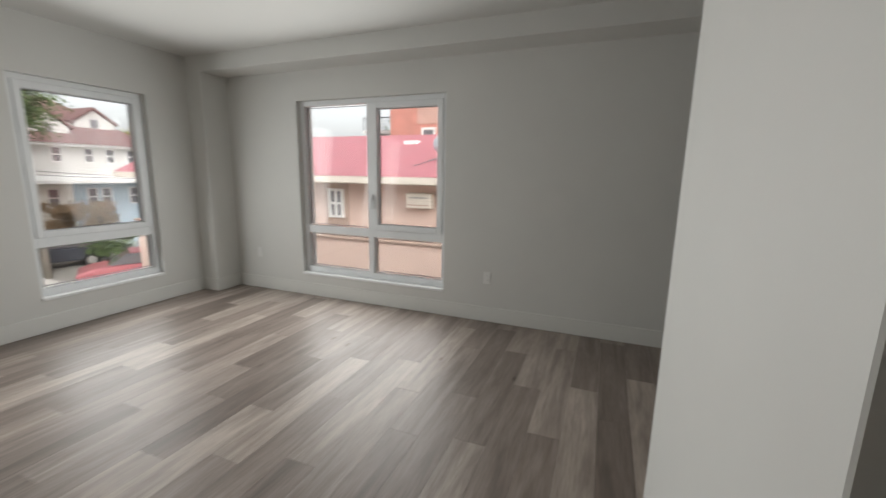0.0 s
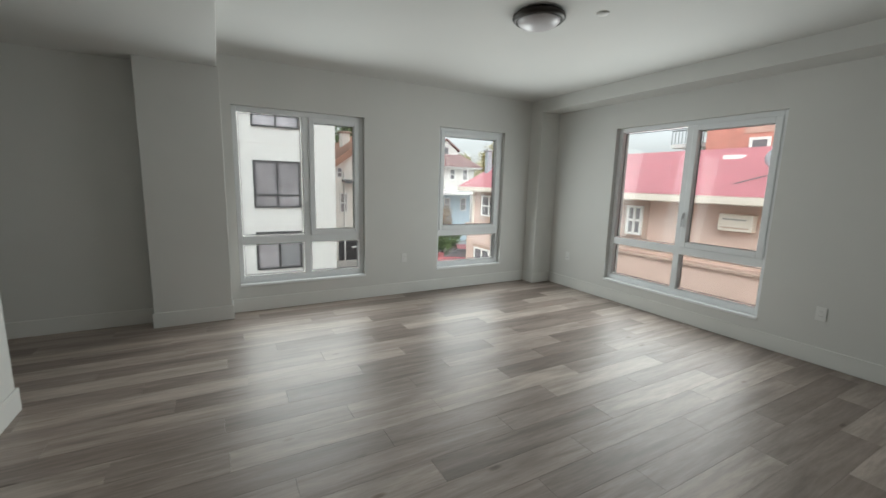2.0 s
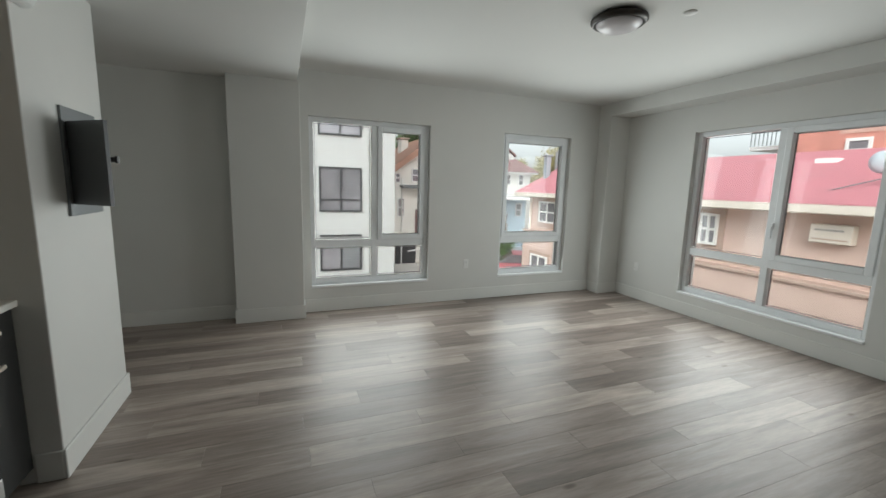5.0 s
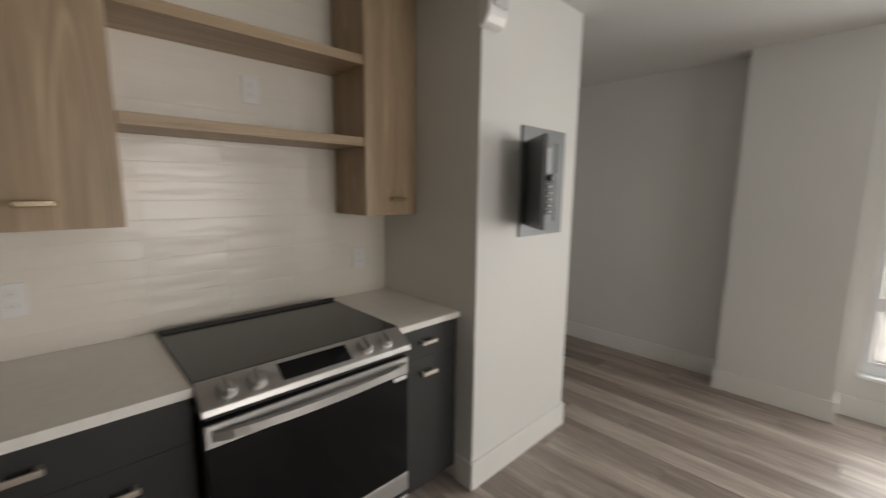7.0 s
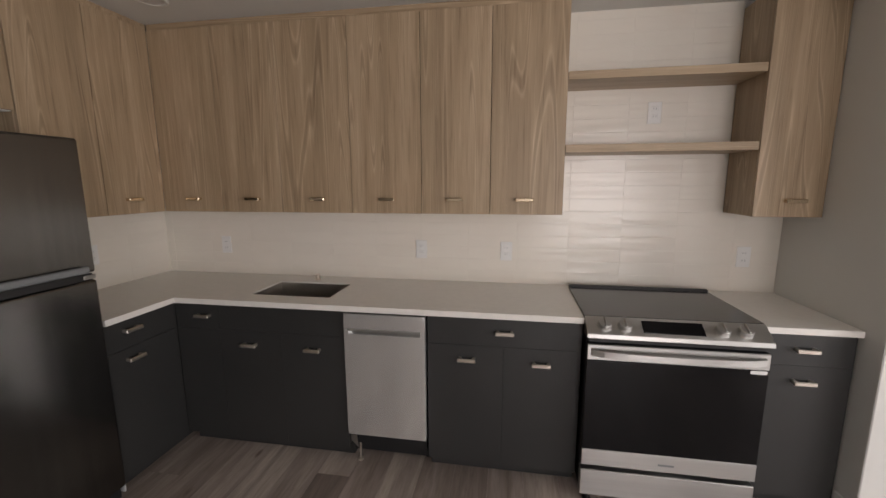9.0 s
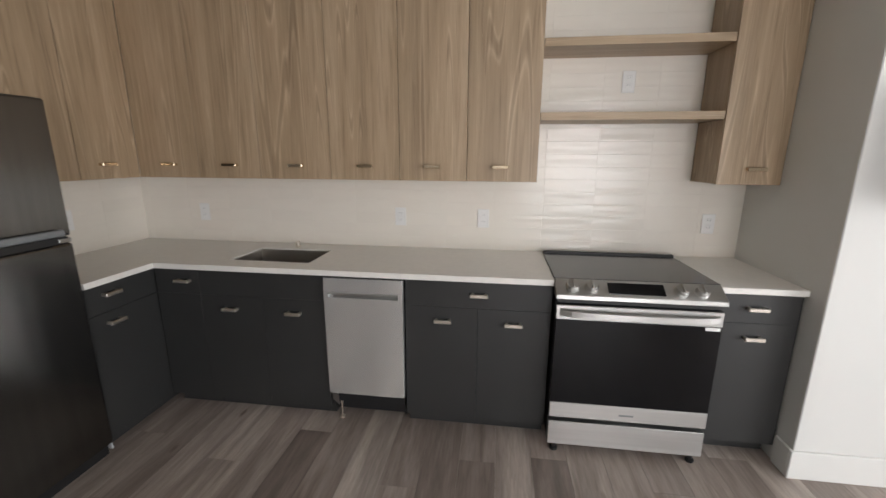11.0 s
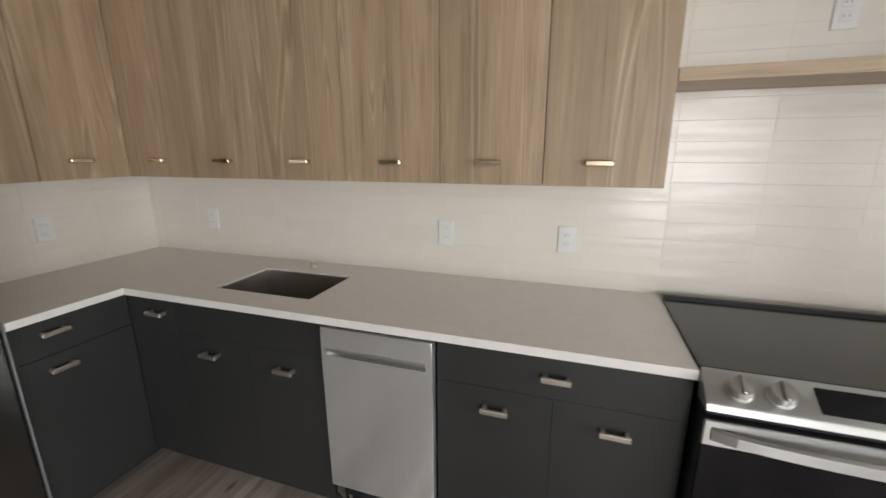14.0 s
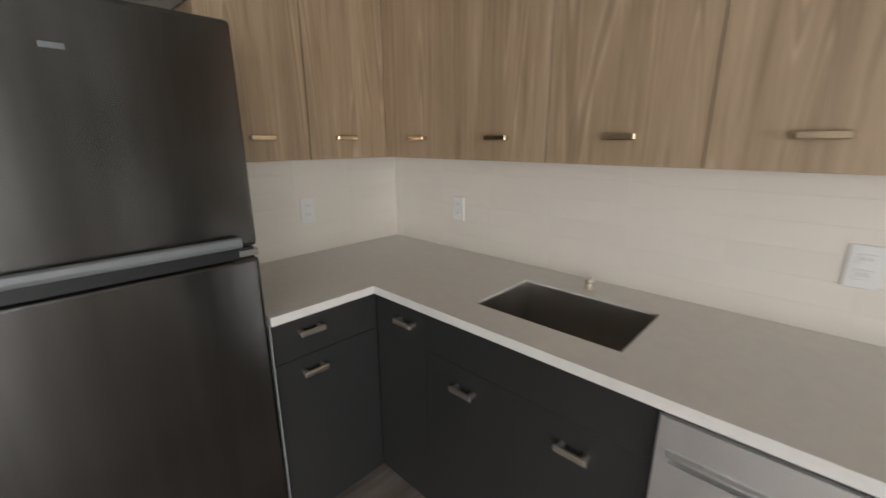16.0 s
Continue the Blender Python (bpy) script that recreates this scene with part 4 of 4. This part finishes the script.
far_window(gh, 5.36, 5.84, 1.66, 2.36, -20, "x", 1, WHTFR, [("h", 0.5)], 0.06)
far_window(gh, 4.50, 4.78, 1.60, 2.10, -20, "x", 1, WHTFR, [("h", 0.5)], 0.05)
far_window(gh, 4.62, 5.02, -0.15, 0.85, -20, "x", 1, WHTFR, [("h", 0.5)], 0.06)
part("porch_roof", prism([(-20, 1.52), (-19.25, 1.44), (-19.25, 1.34), (-20, 1.40)], "y", 4.75, 7.8), GREYM, gh)
part("front_door", bx(-20.0, -19.95, 5.60, 6.35, -1.0, 0.25), BROWNR, gh, "dark red front door")
part("downspout", tube([(-19.94, 4.86, 1.9), (-19.94, 4.86, -3.3)], 0.04), WHTFR, gh)
part("garage_door", bx(-20.0, -19.95, 4.55, 5.65, -2.75, -1.62), BLKFR, gh, "dark garage door")
part("rail", tube([(-19.7, 5.15, -1.9), (-19.7, 6.6, -1.78)], 0.04), WHTFR, gh)

# white and blue house down the street
bh = thing("street_house", (-32, 14, ZG), "white and pale blue house with a brown-red hip roof", "house")
part("upper_wall", bx(-38, -28, 10.4, 17.8, 0.95, 2.75), WHITEH, bh)
part("lower_wall", bx(-37.8, -28.1, 10.6, 17.6, ZG, 0.95), BLUEH, bh)
part("side_wall", bx(-37.9, -28.05, 10.5, 13.7, ZG, 0.95), CREAMH, bh)
hb2 = bmesh.new()
vs = [hb2.verts.new(p) for p in ((-38.6, 9.8, 2.75), (-27.4, 9.8, 2.75), (-27.4, 18.4, 2.75), (-38.6, 18.4, 2.75), (-33, 13.0, 5.75), (-33, 15.4, 5.75))]
for f in ((0, 1, 4), (1, 2, 5, 4), (2, 3, 5), (3, 0, 4, 5), (0, 3, 2, 1)):
    hb2.faces.new([vs[i] for i in f])
rf2 = part("roof", hb2, BROWNR, bh)
for d0, d1, dz, dx in ((12.25, 14.15, 3.22, -28.5), (14.85, 17.0, 3.72, -29.4)):
    dm = (d0 + d1) / 2
    dormer = part("dormer", prism([(d0, dz), (d1, dz), (d1, dz + 0.42), (dm, dz + 1.18), (d0, dz + 0.42)], "x", dx - 2.6, dx), WHITEH, rf2)
    part("dormer_roof", prism([(d0 - 0.18, dz + 0.34), (dm, dz + 1.22), (d1 + 0.18, dz + 0.34), (d1 + 0.18, dz + 0.46), (dm, dz + 1.36), (d0 - 0.18, dz + 0.46)], "x", dx - 2.7, dx + 0.15), BROWNR, rf2)
    part("dormer_window", bx(dx, dx + 0.03, dm - 0.2, dm + 0.2, dz + 0.12, dz + 0.62), DARKWIN, dormer)
part("cornice", bx(-28.0, -27.5, 10.0, 18.2, 2.62, 2.78), WHTFR, bh)
part("porch_roof", prism([(-28, 1.05), (-26.6, 0.75), (-26.6, 0.60), (-28, 0.85)], "y", 10.6, 17.7), WHTFR, bh)
for y0 in (11.2, 12.9, 14.41, 15.50, 16.67):
    far_window(bh, y0, y0 + 0.52, 1.72, 2.58, -28, "x", 1, WHTFR, [("h", 0.5)], 0.06)
for y0 in (12.5, 14.35, 15.1, 16.6):
    far_window(bh, y0, y0 + 0.55, -0.75, 0.30, -28.05, "x", 1, WHTFR, [("h", 0.5)], 0.06)


up = thing("utility_pole", (-22.5, 9.62, ZG), "pale weathered utility pole with two cables", "utility pole")
part("pole", lathe([(0.15, 0), (0.13, 4.75), (0.0, 4.78)], (-22.5, 9.62, ZG), seg=14), plain("weathered_pole", (0.50, 0.46, 0.40), 0.85, var=0.15, scale=3), up, smooth=True)
for cz, sag in ((1.28, 0.28), (1.12, 0.22)):
    part("cable", tube([(-22.4, 9.62 + 1.4 * k, cz - sag * 4 * (k / 10) * (1 - k / 10)) for k in range(11)], 0.016, seg=6), BLKFR, up)
obj("driveway", bx(-20.0, -16.5, 3.4, 8.0, ZG, -2.6, 0.02), plain("pale_driveway_concrete", (0.62, 0.59, 0.55), 0.9, var=0.12, scale=0.8, grain=30, relief=0.2), "pale concrete raised driveway before the gabled house", "driveway", kind="structure")


def parked_car(at, turn, paint, label):
    """A parked saloon: body, glasshouse, wheels, lamps."""
    th = thing("parked_car", (0, 0, 0), label, "car", "parked cars")
    prof = [(-2.1, 0.35), (-2.15, 0.75), (-1.6, 0.92), (-0.9, 0.98), (1.3, 0.98), (2.0, 0.85), (2.15, 0.55), (2.1, 0.35)]
    part("body", prism(prof, "y", -0.85, 0.85, bevel=0.06), paint, th)
    cab = prism([(-1.15, 0.96), (-0.45, 1.42), (0.85, 1.44), (1.65, 0.98)], "y", -0.72, 0.72, bevel=0.05)
    part("glasshouse", cab, DARKWIN, th, "dark car windows")
    part("car_roof", bx(-0.42, 0.85, -0.70, 0.70, 1.43, 1.47, 0.015), paint, th)
    for wx in (-1.35, 1.35):
        for wy in (-0.80, 0.80):
            w = part("wheel", lathe([(0.0, -0.10), (0.30, -0.10), (0.33, -0.06), (0.33, 0.06), (0.30, 0.10), (0.0, 0.10)], (wx, wy, 0.33), "y", 20), BLACK, th)
            part("rim", lathe([(0.20, -0.115), (0.20, 0.115), (0.0, 0.12)], (wx, wy, 0.33), "y", 16), STEEL, w)
    for wy in (-0.62, 0.62):
        part("headlight", bx(-2.14, -2.06, wy - 0.15, wy + 0.15, 0.62, 0.72, 0.02), OPAL, th)
    th.matrix_basis = Matrix.Translation(at) @ Matrix.Rotation(radians(turn), 4, "Z")
    return th


parked_car((-24.8, 10.9, ZG), 70, plain("dark_blue_paint", (0.06, 0.065, 0.08), 0.2), "dark blue-black parked car on the street")
parked_car((-18.2, 11.0, ZG), 61, plain("red_car_paint", (0.52, 0.18, 0.20), 0.2), "red parked car in the driveway")
parked_car((-22.3, 15.1, ZG), 75, plain("silver_car_paint", (0.55, 0.56, 0.58), 0.25, 0.3), "silver parked car on the street")

LEAFG = plain("green_leaves", (0.13, 0.19, 0.075), 0.6, var=0.5, scale=1.5)
LEAFY = plain("yellowing_leaves", (0.32, 0.28, 0.12), 0.6, var=0.4, scale=1.5)
LEAFB = plain("brown_leaves", (0.27, 0.185, 0.11), 0.7, var=0.4, scale=1.5)
BARK = plain("bark", (0.10, 0.075, 0.055), 0.9, var=0.3, scale=3, grain=30, relief=0.4)


def leafy(at, size, count, leaf, rng, name, label, trunk_h):
    """A tree or shrub: tapered trunk with limbs and a crown of single leaves in loose clumps."""
    th = thing(name, at, label, "tree" if trunk_h > 1 else "shrub")
    base = Vector(at)
    top = base + Vector((0, 0, trunk_h))
    tr = bmesh.new()
    def limb(p, q, r0, r1):
        d = (q - p).normalized()
        a = d.orthogonal().normalized()
        b = d.cross(a)
        lo = [tr.verts.new(p + r0 * (math.cos(k * 1.0472) * a + math.sin(k * 1.0472) * b)) for k in range(6)]
        hi = [tr.verts.new(q + r1 * (math.cos(k * 1.0472) * a + math.sin(k * 1.0472) * b)) for k in range(6)]
        for k in range(6):
            tr.faces.new((lo[k], lo[(k + 1) % 6], hi[(k + 1) % 6], hi[k]))
    limb(base, top, 0.07 * size, 0.045 * size)
    clumps = []
    for i in range(16):
        c = top + Vector((rng.gauss(0, 0.42), rng.gauss(0, 0.42), rng.uniform(0.0, 1.0))) * size
        limb(top - Vector((0, 0, rng.uniform(0, 0.2) * trunk_h)), c, 0.03 * size, 0.008 * size)
        clumps.append((c, rng.uniform(0.2, 0.42) * size))
    part("trunk", tr, BARK, th)
    verts, faces = [], []
    for i in range(count):
        c, r = rng.choice(clumps)
        p = c + Vector((rng.gauss(0, 0.5), rng.gauss(0, 0.5), rng.gauss(0, 0.42))) * r
        a = Vector((rng.gauss(0, 1), rng.gauss(0, 1), rng.gauss(0, 1))).normalized()
        b = a.orthogonal().normalized()
        s = rng.uniform(0.05, 0.10) * max(1.0, size * 0.5)
        k = len(verts)
        verts += [p - a * s, p + b * s * 0.45, p + a * s, p - b * s * 0.45]
        faces.append((k, k + 1, k + 2, k + 3))
    me = bpy.data.meshes.new("crown")
    me.from_pydata([tuple(v) for v in verts], [], faces)
    me.materials.append(leaf)
    cr = new("crown", me)
    cr.parent = th
    cr.matrix_parent_inverse = Matrix.Translation(th.location).inverted()
    return th


rng = random.Random(4)
leafy((-23.2, 9.0, ZG), 2.3, 4200, LEAFG, rng, "street_tree", "green leafy street tree", 6.6)
leafy((-38.0, 26.0, ZG), 3.4, 9000, LEAFY, rng, "yellowing_tree", "tall yellowing tree behind the houses", 4.6)
leafy((-26.6, 12.6, ZG), 1.1, 3000, LEAFB, rng, "brown_hedge", "brown autumn shrub before the house", 1.7)
leafy((-26.4, 14.0, ZG), 1.1, 3000, LEAFB, rng, "brown_hedge", "brown autumn shrub before the house", 1.7)
leafy((-23.6, 12.6, ZG), 1.1, 3200, LEAFG, rng, "green_shrub", "small green shrub by the driveway", 0.5)
leafy((-27.5, 6.8, ZG), 3.0, 4200, LEAFG, rng, "garden_tree", "green tree behind the gabled house", 7.0)
leafy((-16, 33, ZG), 3.5, 3000, LEAFG, rng, "far_tree", "far green tree beyond the roofs", 5.0)

# ---- pieces: tiles and planks ----
tile_wall = thing("backsplash", (0, YS, Z_CT), "glossy cream stacked wall tile backsplash", "backsplash", kind="structure")
part("grout_bed", bx(PX1 + 0.001, XE - 0.004, YS + 0.0005, YS + 0.0112, 0.60, 1.372), GROUT, tile_wall)
part("grout_bed", bx(-1.655, -0.742, YS + 0.0005, YS + 0.0112, 1.372, Z_LOW), GROUT, tile_wall)
part("grout_bed", bx(XE - 0.0117, XE - 0.0005, YS + 0.0112, -0.80, 0.60, 1.86), GROUT, tile_wall)
TW, THH = 0.3048, 0.0762
tile_meshes = {}


def tile_mesh(w, h):
    key = (round(w, 3), round(h, 3))
    if key not in tile_meshes:
        b = bx(-w / 2 + 0.0004, w / 2 - 0.0004, 0, 0.007, -h / 2 + 0.0004, h / 2 - 0.0004)
        bmesh.ops.bevel(b, geom=[e for e in b.edges if all(v.co.y > 0.006 for v in e.verts)], offset=0.0009, segments=1, affect="EDGES")
        me = bpy.data.meshes.new("tile")
        b.to_mesh(me)
        b.free()
        me.materials.append(TILE)
        tile_meshes[key] = me
    return tile_meshes[key]


def tile_field(u0, u1, z0, z1, place, start):
    trng = random.Random(11)
    k0 = math.floor((u0 - start) / TW)
    u = start + k0 * TW
    while u < u1 - 1e-3:
        a, b = max(u, u0), min(u + TW, u1)
        z = Z_CT + math.floor((z0 - Z_CT) / THH + 1e-6) * THH
        while z < z1 - 1e-3:
            c, e = max(z, z0), min(z + THH, z1)
            if b - a > 0.012 and e - c > 0.012:
                ob = new("tile", tile_mesh(b - a, e - c))
                ob.parent = tile_wall
                ob.matrix_parent_inverse = Matrix.Translation(tile_wall.location).inverted()
                tilt = Matrix.Rotation(trng.gauss(0, 0.0025), 4, "X") @ Matrix.Rotation(trng.gauss(0, 0.002), 4, "Z")
                ob.matrix_basis = place((a + b) / 2, (c + e) / 2) @ tilt
            z += THH
        u += TW


south_place = lambda u, z: Matrix.Translation((u, YS + 0.005, z))
east_place = lambda u, z: Matrix.Translation((XE - 0.0055, u, z)) @ Matrix.Rotation(radians(90), 4, "Z")
tile_field(PX1 + 0.001, XE - 0.013, Z_CT, 1.372, south_place, -0.812)
tile_field(-1.655, -0.742, 1.372, Z_LOW, south_place, -0.812)
tile_field(YS + 0.012, -1.54, Z_CT, 1.372, east_place, YS + 0.012)

floor = thing("floor", (0, 0, 0), "grey-brown wood-look vinyl plank floor", "floor", kind="structure")
part("subfloor", bx(XW, X_FAR, -0.82, YN, -0.25, -0.006), GROUT, floor)
part("subfloor", bx(-1.99, XE + 0.1, YS - 0.1, -0.82, -0.25, -0.006), GROUT, floor)
part("subfloor", bx(XW, -1.99, Y_BACK, -0.82, -0.25, -0.006), GROUT, floor)
PW, PL = 0.182, 1.22
plank_meshes = {}


def plank_mesh(w, length):
    key = (round(w, 3), round(length, 3))
    if key not in plank_meshes:
        b = bx(-w / 2 + 0.0004, w / 2 - 0.0004, -length / 2 + 0.0004, length / 2 - 0.0004, -0.006, 0.0)
        bmesh.ops.bevel(b, geom=[e for e in b.edges if all(v.co.z > -0.001 for v in e.verts)], offset=0.0004, segments=1, affect="EDGES")
        me = bpy.data.meshes.new("plank")
        b.to_mesh(me)
        b.free()
        me.materials.append(PLANK)
        plank_meshes[key] = me
    return plank_meshes[key]


frng = random.Random(23)
x = XW - 0.02
row = 0
while x < 2.35:
    shift = (row * 0.41 + frng.uniform(-0.12, 0.12)) % 1.0
    y = Y_BACK - 0.02 - shift * PL
    south_end = Y_BACK if x + PW < -1.98 else YS if x + PW < XE + 0.1 else -0.8
    while y < YN:
        a, b = max(y, south_end - 0.02), min(y + PL, YN + 0.03)
        if b - a > 0.03:
            ob = new("plank", plank_mesh(PW, b - a))
            ob.parent = floor
            ob.location = (x + PW / 2, (a + b) / 2, 0)
        y += PL
    x += PW
    row += 1
rest = None
while x < X_FAR:
    rest = bx(x + 0.0005, x + PW - 0.0005, -0.8, YN, -0.006, 0, 0, rest)
    x += PW
rest_ob = part("hall_planks", rest, PLANK, floor)
tagged(rest_ob, kind="stuff")
